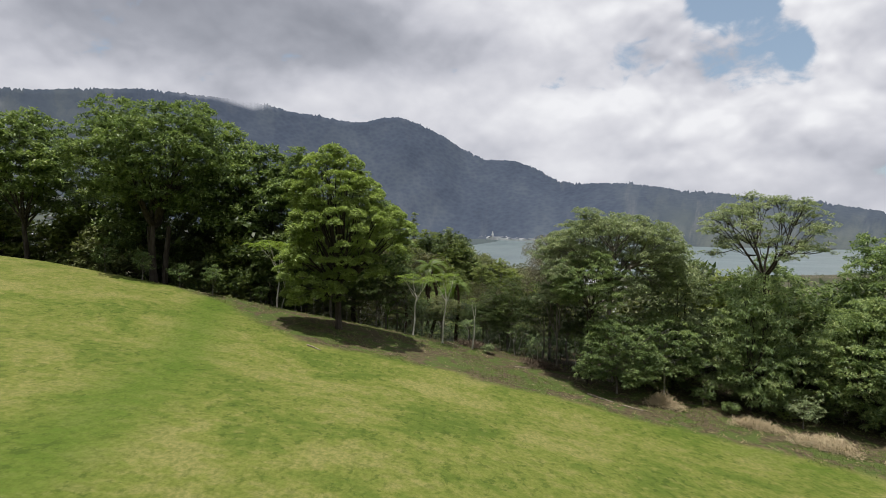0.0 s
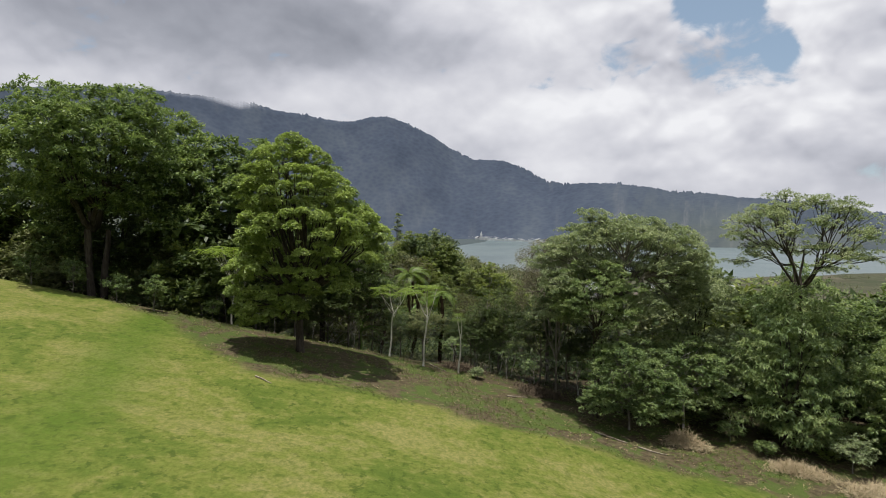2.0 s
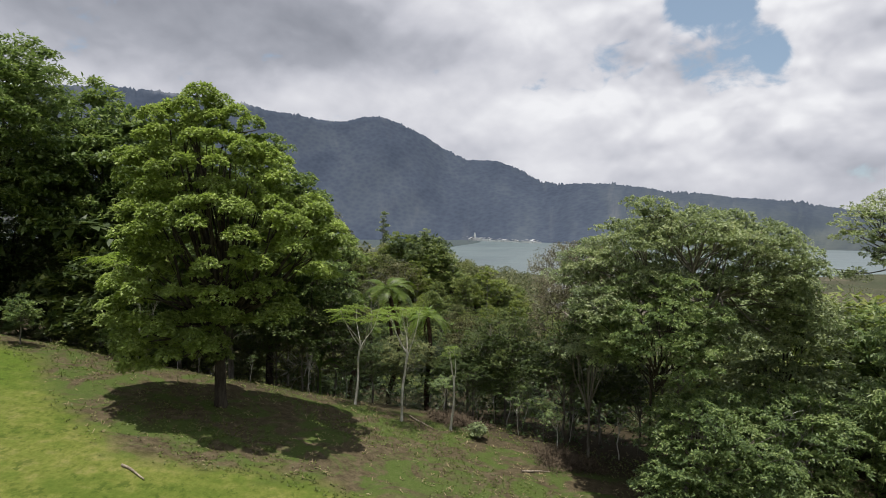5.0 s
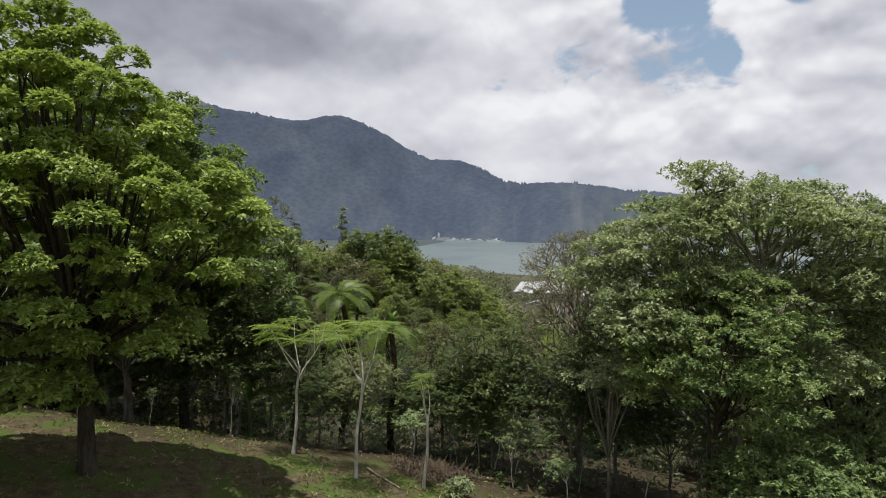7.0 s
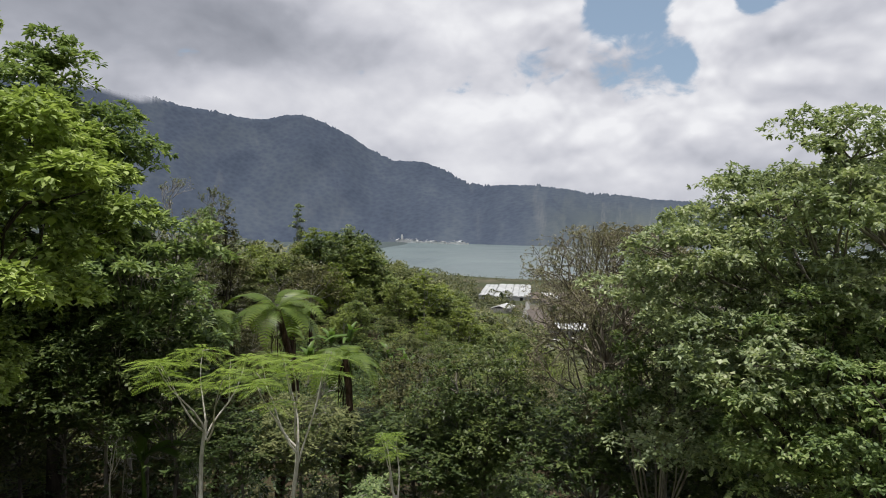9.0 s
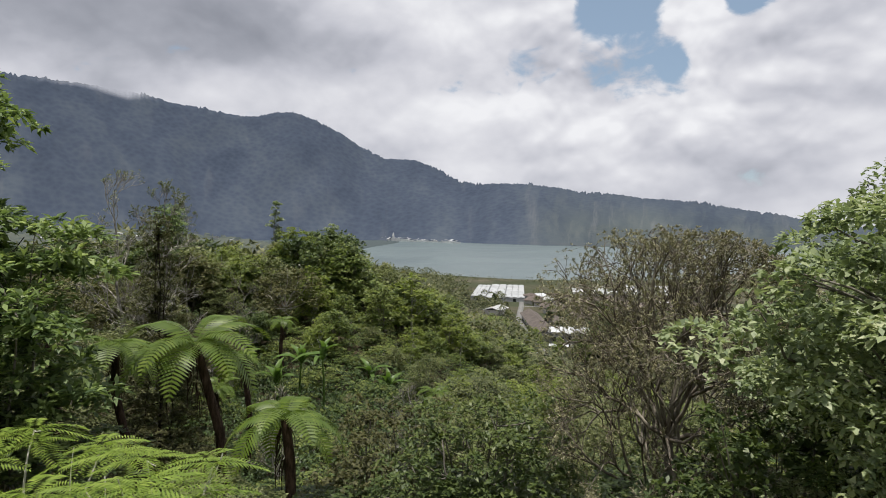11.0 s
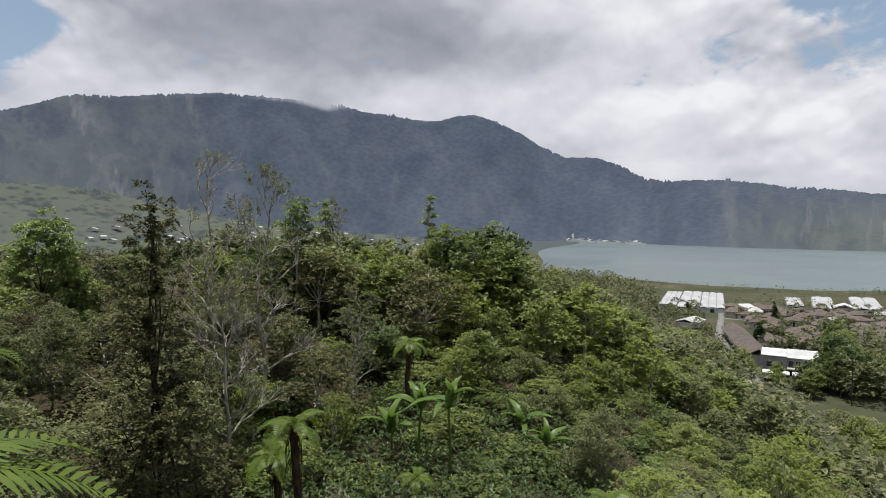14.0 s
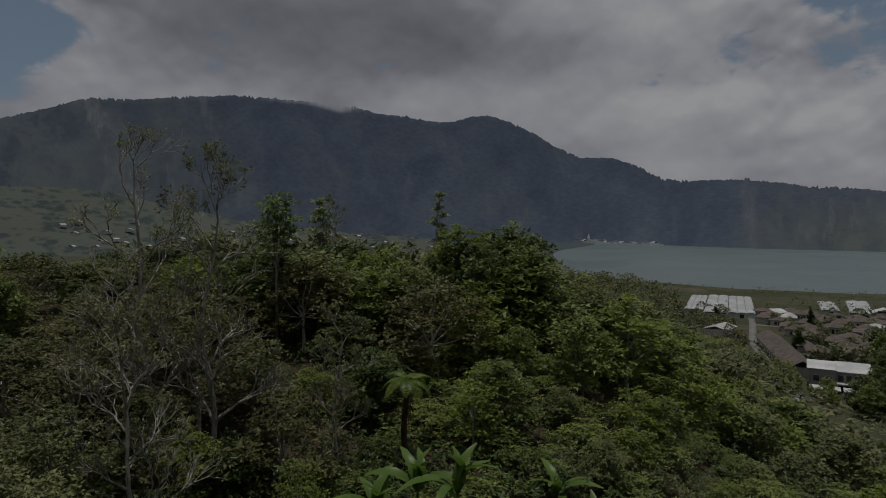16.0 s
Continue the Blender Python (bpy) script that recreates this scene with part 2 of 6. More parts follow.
# ground: mown lawn, rough earth, forest litter and the fields of the plain
GROUND, g = material("ground_cover")
gc = coords(g)
lawn_at = g.attribute("lawn")
rough_at = g.attribute("rough")
plain_at = g.attribute("plain")
band_at = g.attribute("band")
blade = g.noise(g.mapping(gc, (1, 0.7, 1)), 3.5, 7.0, 0.75)
tuft = g.noise(gc, 0.9, 5.0, 0.6)
sweep = g.noise(gc, 0.11, 4.0, 0.55, 0.6)
grass = g.ramp(g.math("ADD", g.math("MULTIPLY", sweep, 0.62), g.math("MULTIPLY", tuft, 0.38)),
               [(0.34, (0.070, 0.106, 0.017)), (0.43, (0.100, 0.132, 0.024)), (0.51, (0.152, 0.166, 0.038)), (0.59, (0.215, 0.202, 0.070))])
grass = g.mix(g.math("MULTIPLY", g.remap(tuft, 0.54, 0.66), 0.5), grass, (0.185, 0.180, 0.060, 1))
grass = g.mix(g.math("MULTIPLY", band_at, 0.72), grass, (0.070, 0.122, 0.014, 1))
specks = g.noise(g.mapping(gc, (1, 0.6, 1), (7, 3, 0)), 1.7, 6.0, 0.72)
grass = g.mix(g.math("MULTIPLY", g.remap(specks, 0.53, 0.62), g.remap(sweep, 0.62, 0.36, 0.35, 0.95)), grass, (0.042, 0.068, 0.011, 1))
grass = g.mix(g.remap(blade, 0.36, 0.64, 0.0, 0.85), grass, g.mix(0.7, grass, (0.06, 0.085, 0.012, 1)))
earth_n = g.noise(gc, 1.5, 7.0, 0.68)
clod = g.noise(gc, 8.0, 6.0, 0.7)
earth = g.ramp(g.math("ADD", g.math("MULTIPLY", earth_n, 0.6), g.math("MULTIPLY", clod, 0.4)),
               [(0.32, (0.026, 0.020, 0.011)), (0.46, (0.064, 0.051, 0.029)), (0.60, (0.118, 0.095, 0.058)), (0.74, (0.215, 0.180, 0.122))])
weeds = g.noise(gc, 0.30, 7.0, 0.68, 0.8)
earth = g.mix(g.math("MULTIPLY", g.remap(weeds, 0.45, 0.57), 0.78), earth, g.mix(clod, (0.026, 0.054, 0.010, 1), (0.095, 0.140, 0.028, 1)))
litter = g.mix(g.remap(clod, 0.3, 0.7), (0.026, 0.021, 0.013, 1), (0.075, 0.060, 0.036, 1))
plots = g.node("ShaderNodeTexVoronoi", {"Vector": g.mapping(gc, (1, 1.6, 0)), "Scale": 0.022})
plots.distance = "CHEBYCHEV"
fields = g.ramp(g.node("ShaderNodeSeparateColor", {0: plots.outputs["Color"]}).outputs[0],
                [(0.0, (0.046, 0.056, 0.030)), (0.35, (0.070, 0.074, 0.044)), (0.6, (0.092, 0.080, 0.056)), (0.8, (0.058, 0.066, 0.036)), (1.0, (0.125, 0.108, 0.080))])
fields = g.mix(g.remap(g.noise(gc, 0.12, 6.0, 0.65), 0.4, 0.62, 0, 0.8), fields, (0.046, 0.049, 0.028, 1))
cover_c = g.mix(rough_at, litter, earth)
cover_c = g.mix(lawn_at, cover_c, grass)
cover_c = g.mix(plain_at, cover_c, fields)
# far land takes on a painted bluish haze with distance
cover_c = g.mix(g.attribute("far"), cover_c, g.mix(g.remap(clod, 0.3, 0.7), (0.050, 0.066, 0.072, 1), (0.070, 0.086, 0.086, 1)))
finish(g, shade(g, cover_c, 0.95, g.math("ADD", g.math("MULTIPLY", blade, 0.5), g.math("MULTIPLY", clod, 0.5)), 0.5, 0.12, 0.1))

# mountains: dense far forest, its air painted bluish, with scars of pale rock and meadow
MOUNTAIN, g = material("hazed_mountain_forest")
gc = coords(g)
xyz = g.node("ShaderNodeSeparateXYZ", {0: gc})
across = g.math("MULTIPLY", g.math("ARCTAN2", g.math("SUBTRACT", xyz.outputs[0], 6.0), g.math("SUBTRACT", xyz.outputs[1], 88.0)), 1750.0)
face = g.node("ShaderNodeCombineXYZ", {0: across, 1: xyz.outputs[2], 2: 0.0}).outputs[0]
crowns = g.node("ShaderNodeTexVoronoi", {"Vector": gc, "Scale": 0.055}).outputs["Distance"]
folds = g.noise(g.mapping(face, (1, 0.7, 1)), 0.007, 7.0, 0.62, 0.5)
# bluish haze and the shade of clouds are mixed into these forest tones
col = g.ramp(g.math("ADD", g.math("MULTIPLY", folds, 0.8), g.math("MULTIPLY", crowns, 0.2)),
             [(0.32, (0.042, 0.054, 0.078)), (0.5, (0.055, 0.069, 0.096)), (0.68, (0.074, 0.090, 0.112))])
# paler tone for open ground, which also paints the sunlit flanks
open_at = g.attribute("sunlit_meadow")
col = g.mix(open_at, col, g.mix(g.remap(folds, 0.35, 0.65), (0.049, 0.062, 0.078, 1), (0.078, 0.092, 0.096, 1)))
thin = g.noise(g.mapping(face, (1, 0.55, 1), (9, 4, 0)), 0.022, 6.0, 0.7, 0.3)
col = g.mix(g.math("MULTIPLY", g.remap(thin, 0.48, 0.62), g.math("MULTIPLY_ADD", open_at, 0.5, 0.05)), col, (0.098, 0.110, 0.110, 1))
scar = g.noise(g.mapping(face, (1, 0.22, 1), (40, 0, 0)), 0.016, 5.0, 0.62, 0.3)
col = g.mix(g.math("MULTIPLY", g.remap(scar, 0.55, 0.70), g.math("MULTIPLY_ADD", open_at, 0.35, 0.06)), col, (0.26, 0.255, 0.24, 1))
# foothill fields, their greens greyed towards the same painted bluish air
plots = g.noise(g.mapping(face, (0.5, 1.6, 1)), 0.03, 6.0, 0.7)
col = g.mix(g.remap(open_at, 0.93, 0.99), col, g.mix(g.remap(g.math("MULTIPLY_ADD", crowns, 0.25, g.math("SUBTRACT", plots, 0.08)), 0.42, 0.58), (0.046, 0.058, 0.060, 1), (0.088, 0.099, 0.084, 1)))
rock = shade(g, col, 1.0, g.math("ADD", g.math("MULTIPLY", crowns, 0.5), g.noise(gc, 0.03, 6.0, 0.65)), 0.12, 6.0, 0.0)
# cloud on the ridge is drawn by fading the rock to transparent
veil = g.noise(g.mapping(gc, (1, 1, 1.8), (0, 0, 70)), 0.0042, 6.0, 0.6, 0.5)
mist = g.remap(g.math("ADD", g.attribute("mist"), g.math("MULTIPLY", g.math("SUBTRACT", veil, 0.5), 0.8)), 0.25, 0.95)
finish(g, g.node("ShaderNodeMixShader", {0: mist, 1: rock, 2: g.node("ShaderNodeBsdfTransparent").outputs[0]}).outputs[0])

WATER, g = material("lake_water")
gc = coords(g)
ripple = g.noise(g.mapping(gc, (1, 1.0, 1)), 0.35, 5.0, 0.6)
drift = g.noise(gc, 0.006, 4.0, 0.5, 1.0)
col = g.mix(g.remap(drift, 0.35, 0.65), (0.080, 0.112, 0.115, 1), (0.096, 0.130, 0.132, 1))
finish(g, shade(g, col, g.remap(drift, 0.3, 0.7, 0.30, 0.42), ripple, 0.35, 0.6, 0.5))



# ---- mesh helpers ----
def quad_mesh(name, verts, quads, mat, smooth=False):
    """A mesh from corners and an array of faces, or several arrays of faces with three or four corners."""
    verts = np.asarray(verts, np.float32)
    sets = [np.asarray(q, np.int32) for q in (quads if isinstance(quads, list) else [quads])]
    loops = np.concatenate([q.ravel() for q in sets])
    sizes = np.concatenate([np.full(len(q), q.shape[1], np.int32) for q in sets])
    me = bpy.data.meshes.new(name)
    me.vertices.add(len(verts))
    me.vertices.foreach_set("co", verts.ravel())
    me.loops.add(len(loops))
    me.loops.foreach_set("vertex_index", loops)
    me.polygons.add(len(sizes))
    me.polygons.foreach_set("loop_start", (np.cumsum(sizes) - sizes).astype(np.int32))
    if smooth:
        me.polygons.foreach_set("use_smooth", np.ones(len(sizes), bool))
    me.materials.append(mat)
    me.update(calc_edges=True)
    return me


class Geo:
    """Gathers corners and faces for one mesh."""

    def __init__(self):
        self.v, self.q, self.n = [], [], 0

    def add(self, verts, quads):
        self.v.append(np.asarray(verts, np.float32).reshape(-1, 3))
        self.q.append(np.asarray(quads, np.int32) + self.n)
        self.n += len(self.v[-1])

    def mesh(self, name, mat, smooth=False):
        return quad_mesh(name, np.concatenate(self.v), self.q, mat, smooth)


def part(name, bm, mat, parent, label=""):
    """Links a bmesh, a Geo or a mesh as one object under a thing or a part."""
    if isinstance(bm, bmesh.types.BMesh):
        me = bpy.data.meshes.new(name)
        bm.to_mesh(me)
        bm.free()
        me.materials.append(mat)
    elif isinstance(bm, Geo):
        me = bm.mesh(name, mat, smooth=name in ("trunk", "branchwork", "stalk"))
    else:
        me = bm
    ob = new(name, me)
    ob.parent = parent
    return tagged(ob, label)


def thing(name, at, label, category, group="", turn=0.0, kind=""):
    root = new(name)
    root.matrix_basis = pose(*at, 0, 0, turn)
    return tagged(root, label, category, group, kind)


def tube(geo, path, radii, sides=6):
    """A tapered tube along a path."""
    path, radii = np.asarray(path, float), np.asarray(radii, float)
    way = np.gradient(path, axis=0)
    way /= np.linalg.norm(way, axis=1)[:, None] + 1e-9
    ref = np.where(np.abs(way[:, 2:3]) > 0.9, (1.0, 0, 0), (0, 0, 1.0))
    a = np.cross(way, ref)
    a /= np.linalg.norm(a, axis=1)[:, None] + 1e-9
    b = np.cross(way, a)
    ang = np.arange(sides) * 2 * np.pi / sides
    ring = path[:, None] + radii[:, None, None] * (np.cos(ang)[None, :, None] * a[:, None] + np.sin(ang)[None, :, None] * b[:, None])
    i = np.arange(len(path) - 1)[:, None] * sides + np.arange(sides)
    j = np.arange(len(path) - 1)[:, None] * sides + (np.arange(sides) + 1) % sides
    geo.add(ring.reshape(-1, 3), np.stack([i, j, j + sides, i + sides], -1).reshape(-1, 4))


def limb(rng, start, end, bow=0.12, steps=6):
    """A crooked path between two places."""
    start, end = np.asarray(start, float), np.asarray(end, float)
    k = np.linspace(0, 1, steps)[:, None]
    far = np.linalg.norm(end - start)
    wob = rng.normal(0, 0.065 * far, (steps, 3)) * np.sin(np.pi * k)
    for _ in range(2):
        wob[1:-1] = 0.25 * wob[:-2] + 0.5 * wob[1:-1] + 0.25 * wob[2:]
    lift = np.array((0, 0, bow * far)) * np.sin(np.pi * k)
    return start + (end - start) * k + wob - lift * (1 - k)


def box(bm, x0, x1, y0, y1, z0, z1):
    vs = [bm.verts.new((x, y, z)) for z in (z0, z1) for y in (y0, y1) for x in (x0, x1)]
    for f in ((0, 2, 3, 1), (4, 5, 7, 6), (0, 1, 5, 4), (2, 6, 7, 3), (0, 4, 6, 2), (1, 3, 7, 5)):
        bm.faces.new([vs[i] for i in f])


# ---- the lie of the land ----
def ss(a, b, v):
    k = np.clip((np.asarray(v, float) - a) / (b - a), 0, 1)
    return k * k * (3 - 2 * k)


def soft(v, w=4.0):
    return w * np.logaddexp(0, np.asarray(v, float) / w)


LAKE_Z = -37.0


def lake_depth(x, y):
    """Metres inside the lake's shore; minus: on land."""
    d = 0.80 * (x + 15) + 0.598 * (y - 740)
    near = 0.8 * (y - np.interp(x, (-300, -8, 39, 90, 147, 209, 300, 355, 700), (1130, 771, 692, 641, 602, 572, 596, 625, 760))) + 4 * np.sin(x * 0.05 + 1)
    left = 0.995 * (x + 48) - 0.10 * (y - 740) + 25 * np.sin(y * 0.006)
    far = 1300 - d + 30 * np.sin(x * 0.008)
    return np.minimum(np.minimum(near, left), far)


def wobble(x, y, s):
    """Cheap smooth unevenness between -1 and 1."""
    return (np.sin(x * s + 1.3 * np.sin(y * s * 0.7)) + np.sin(y * s * 1.3 + 1.7 * np.sin(x * s * 0.6 + 2)) + np.sin((x + y) * s * 0.8 + 4)) / 3


def ground(x, y):
    x, y = np.asarray(x, float), np.asarray(y, float)
    right = np.maximum(x, 0)
    lawn = -2.6 - 9.0 * np.tanh(right * 0.19 / 9.0) + 0.185 * np.maximum(-x, 0) + 0.085 * np.maximum(58 - y, 0)
    lawn = lawn - 0.06 * np.maximum(-60 - x, 0) + 0.25 * wobble(x, y, 0.09)
    hill = -8.5 + 7.0 * ss(135, 212, y) - 0.60 * soft(x - 5) * ss(95, 195, y) + 0.16 * soft(-x - 16)
    hill = hill - 0.36 * soft(y - 222, 6) - 0.5 * soft(-62 - x, 6) * ss(108, 160, y) + 0.5 * wobble(x, y, 0.12)
    hill = hill - 0.22 * soft(x - 45) * (1 - ss(95, 195, y))
    z = lawn + (hill - lawn) * ss(86, 112, y + 0.10 * np.maximum(x, 0))
    flat = -33.5 - 2.6 * ss(300, 640, y) + 0.4 * wobble(x, y, 0.03)
    z = flat + soft(z - flat, 1.5)
    d = lake_depth(x, y)
    return z + (np.minimum(z, -36.0 - 0.05 * np.clip(d, -20, 80)) - z) * ss(-45, -5, d) * ss(250, 330, y)


EDGE_X = (-120, -62, -45, -31, -28, -18, -10, 5, 17, 35, 60, 120)
EDGE_Y = (100, 95, 90, 83, 79, 70, 71.5, 69.5, 66.5, 60.5, 51, 34)
WOOD_X = (-120, -50, -34, -20, -8, 0, 6, 15, 30, 45, 70)
WOOD_Y = (106, 96, 91, 88, 89, 90.5, 87.5, 82, 79, 72, 60)


def spread(a, b, first, growth, most):
    out, step = [a], first
    while out[-1] < b:
        out.append(out[-1] + step)
        step = min(step * growth, most)
    return out


def build_ground():
    near_x = list(np.arange(-80, 70.1, 1.25))
    xs = np.array([-v for v in spread(81, 3600, 1.3, 1.08, 140)][::-1] + near_x + spread(71, 3600, 1.3, 1.07, 140))
    ys = np.array([-v for v in spread(-8, 3600, 2.0, 1.2, 300)][::-1] + list(np.arange(9, 125.1, 1.25)) + spread(126, 3700, 1.2, 1.03, 90))
    x, y = np.meshgrid(xs, ys)
    z = ground(x, y)
    ny, nx = x.shape
    idx = np.arange(nx * ny).reshape(ny, nx)
    quads = np.stack([idx[:-1, :-1], idx[:-1, 1:], idx[1:, 1:], idx[1:, :-1]], -1).reshape(-1, 4)
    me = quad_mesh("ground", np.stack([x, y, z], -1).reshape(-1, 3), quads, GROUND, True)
    fray = 1.1 * wobble(x, y, 0.55) + 0.7 * wobble(x + 30, y, 1.3)
    edge = np.interp(x, EDGE_X, EDGE_Y) + fray
    wood = np.interp(x, WOOD_X, WOOD_Y) + 1.5 * fray
    lawn = 1 - ss(-0.9, 0.9, y - edge)
    rough = 1 - ss(-2.5, 2.5, y - wood)
    plain = 1 - ss(-31.5, -28, z)
    bx = np.interp(y, (20, 32, 50, 70, 84), (-17, -20, -23, -29, -33))
    band = np.exp(-((x - bx) / 3.0) ** 2) * ss(10, 30, y) + 0.6 * np.exp(-((y - edge + 3) / 2.2) ** 2) * ss(12, 30, x)
    # far: share of the painted haze tone, growing with distance
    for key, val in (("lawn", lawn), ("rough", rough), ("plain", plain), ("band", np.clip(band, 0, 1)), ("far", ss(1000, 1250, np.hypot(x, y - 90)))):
        me.attributes.new(key, "FLOAT", "POINT").data.foreach_set("value", val.astype(np.float32).ravel())
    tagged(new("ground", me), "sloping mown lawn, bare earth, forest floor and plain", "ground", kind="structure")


build_ground()

bm = bmesh.new()
for vx, vy in ((-400, 450), (2600, 100), (2600, 2600), (-400, 2600)):
    bm.verts.new((vx, vy, LAKE_Z))
bm.faces.new(bm.verts)
water_me = bpy.data.meshes.new("water")
bm.to_mesh(water_me)
bm.free()
water_me.materials.append(WATER)
tagged(new("water", water_me), "calm grey-green lake below wooded mountains", "lake", kind="structure")

# ---- mountains round the lake ----
# ridge line: azimuth to the right of north and height over the horizon, degrees
RIDGE_AZ = (-95, -60, -46.2, -44, -41.2, -40, -37.8, -34.2, -29.6, -24.9, -21.9, -18.6, -16.8, -14.5, -11.5, -10.5, -9.4, -7.9, -6.4, -4.2, -3.2, -1.9, -0.3, 1.9, 4.8, 6.9, 9.1, 10.7, 13.4, 15.5, 18.4, 20.3, 23.4, 25.5, 28, 30.7, 33.7, 36.6, 38.2, 41.3, 43, 60, 95)
RIDGE_EL = (6, 7, 8.1, 8.9, 10, 10.35, 10.4, 10.95, 11.4, 11.35, 11.2, 10.95, 10.45, 10.25, 9.75, 9.7, 9.8, 10.2, 10.3, 9.55, 9.05, 8.4, 7.35, 6.3, 6.22, 5.45, 4.22, 4.03, 4.05, 4, 3.6, 3.22, 3.02, 2.65, 2.45, 2.2, 1.6, 1.15, 0.75, 0.3, 0.1, 0.5, 2)
EYE_AT = (6.0, 88.0, 12.4)


def mountain(name, label, foot, top, lift, roughness, sunlit_meadow, seed, az0, az1):
    """A wall of mountains in a sector round the lake, from its foot to its ridge and down behind it."""
    rows, cols = 34, int((az1 - az0) * 8)
    s = np.linspace(0, 1.25, rows)[:, None]
    azs = np.linspace(az0, az1, cols)[None]
    a = np.radians(azs)
    r0, r1 = foot(azs), top(azs)
    r = r0 + (r1 - r0) * s
    el = np.interp(azs, RIDGE_AZ, RIDGE_EL) + lift(azs)
    high = EYE_AT[2] + r1 * np.tan(np.radians(el))
    low = LAKE_Z - 1.0
    up = np.where(s <= 1, np.power(np.clip(s, 0, 1), 1.15), 1 - (s - 1) * 1.2)
    gully = 0.0
    for k, f in enumerate((0.25, 0.55, 1.1, 2.0)):
        gully = gully + np.sin(azs * f + seed + k * 1.7 + (2.5 + k) * np.sin(s * (1.6 + 0.7 * k) + azs * 0.11 * f + k)) / (1.2 + k)
    shape = np.sin(np.pi * np.clip(s, 0, 1)) ** 0.8
    z = low + (high - low) * np.clip(up + roughness * gully * shape, -0.05, 1.2)
    crest = np.sin(azs * 16.1 + 2 * np.sin(azs * 7)) + 0.7 * np.sin(azs * 25.7 + 3 * np.sin(azs * 3.1)) + 0.6 * np.sin(azs * 5.3)
    z = z + np.exp(-((s - 1) / 0.06) ** 2) * (1.5 + 2.4 * ss(0.0, 0.8, np.sin(azs * 0.9 + 1.3 * np.sin(azs * 0.37)))) * crest
    x, y = EYE_AT[0] + r * np.sin(a), EYE_AT[1] + r * np.cos(a)
    idx = np.arange(rows * cols).reshape(rows, cols)
    quads = np.stack([idx[:-1, :-1], idx[:-1, 1:], idx[1:, 1:], idx[1:, :-1]], -1).reshape(-1, 4)
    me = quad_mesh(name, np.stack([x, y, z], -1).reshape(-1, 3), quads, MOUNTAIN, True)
    me.attributes.new("sunlit_meadow", "FLOAT", "POINT").data.foreach_set("value", np.clip(sunlit_meadow(azs, s) + 0 * z, 0, 1).astype(np.float32).ravel())
    cap = np.interp(azs, (-36, -31, -26, -20, -16.5, -14, -11), (1.6, 1.02, 0.92, 0.86, 0.96, 1.05, 1.6))
    mist = ss(0.0, 0.14, s - cap) if name == "mountain_range" else 0 * z
    me.attributes.new("mist", "FLOAT", "POINT").data.foreach_set("value", (mist + 0 * z).astype(np.float32).ravel())
    tagged(new(name, me), label, "mountain", kind="structure")


def far_shore(azs):
    return np.interp(azs, (-95, -40, -15, 0, 7, 12, 17, 24, 34, 50, 95), (1500, 1650, 1850, 1900, 1790, 1640, 1540, 1490, 1540, 1640, 1500))


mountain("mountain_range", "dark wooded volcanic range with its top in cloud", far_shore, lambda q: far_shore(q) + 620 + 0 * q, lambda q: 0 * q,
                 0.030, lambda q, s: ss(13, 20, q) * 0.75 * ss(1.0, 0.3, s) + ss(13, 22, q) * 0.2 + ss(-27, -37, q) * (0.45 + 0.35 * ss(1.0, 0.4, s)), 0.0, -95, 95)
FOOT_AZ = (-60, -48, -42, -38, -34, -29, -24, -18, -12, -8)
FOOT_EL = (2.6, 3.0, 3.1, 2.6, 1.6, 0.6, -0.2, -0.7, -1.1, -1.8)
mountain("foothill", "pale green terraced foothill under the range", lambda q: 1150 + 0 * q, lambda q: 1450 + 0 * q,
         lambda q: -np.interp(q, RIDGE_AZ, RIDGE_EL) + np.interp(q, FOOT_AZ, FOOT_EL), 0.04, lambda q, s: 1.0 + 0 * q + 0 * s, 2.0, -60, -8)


def on_foothill(az, k):
    """A place on the foothill's slope, k of the way up."""
    r = 1150 + 300 * k
    high = EYE_AT[2] + 1450 * math.tan(radians(float(np.interp(az, FOOT_AZ, FOOT_EL))))
    return EYE_AT[0] + r * math.sin(radians(az)), EYE_AT[1] + r * math.cos(radians(az)), LAKE_Z - 1 + (high - LAKE_Z + 1) * k ** 1.15


# ---- plants ----
def leaves(rng, points, out, per, length, width, droop=0.35, fan=0.9, steep=0.38, small=False):
    """Rosettes of folded leaves (small: plain pointed ones) at points, which face along out. Corners and faces."""
    n = len(points) * per
    p = np.repeat(points, per, 0) + rng.normal(0, length * 0.16, (n, 3))
    d = np.repeat(out, per, 0) * 0.55 + rng.normal(0, fan, (n, 3)) * (1, 1, steep)
    d /= np.linalg.norm(d, axis=1)[:, None] + 1e-9
    d[:, 2] -= droop
    d /= np.linalg.norm(d, axis=1)[:, None] + 1e-9
    side = np.cross(d, rng.normal(0, 0.22, (n, 3)) + (0, 0, 1.0))
    side /= np.linalg.norm(side, axis=1)[:, None] + 1e-9
    up = np.cross(side, d)
    ln = (length * rng.uniform(0.65, 1.25, n))[:, None]
    wd = (width * rng.uniform(0.7, 1.2, n))[:, None] * 0.5
    if small:
        verts = np.stack([p + side * wd, p + d * ln - up * ln * 0.1, p - side * wd + d * ln * 0.2], 1).reshape(-1, 3)
        return verts, np.arange(n * 3).reshape(-1, 3)
    mid = p + d * ln * 0.5 + up * ln * 0.06
    tip = p + d * ln - up * ln * 0.12
    verts = np.stack([p, mid + side * wd, tip, mid - side * wd], 1).reshape(-1, 3)
    return verts, np.arange(n * 4).reshape(-1, 4)


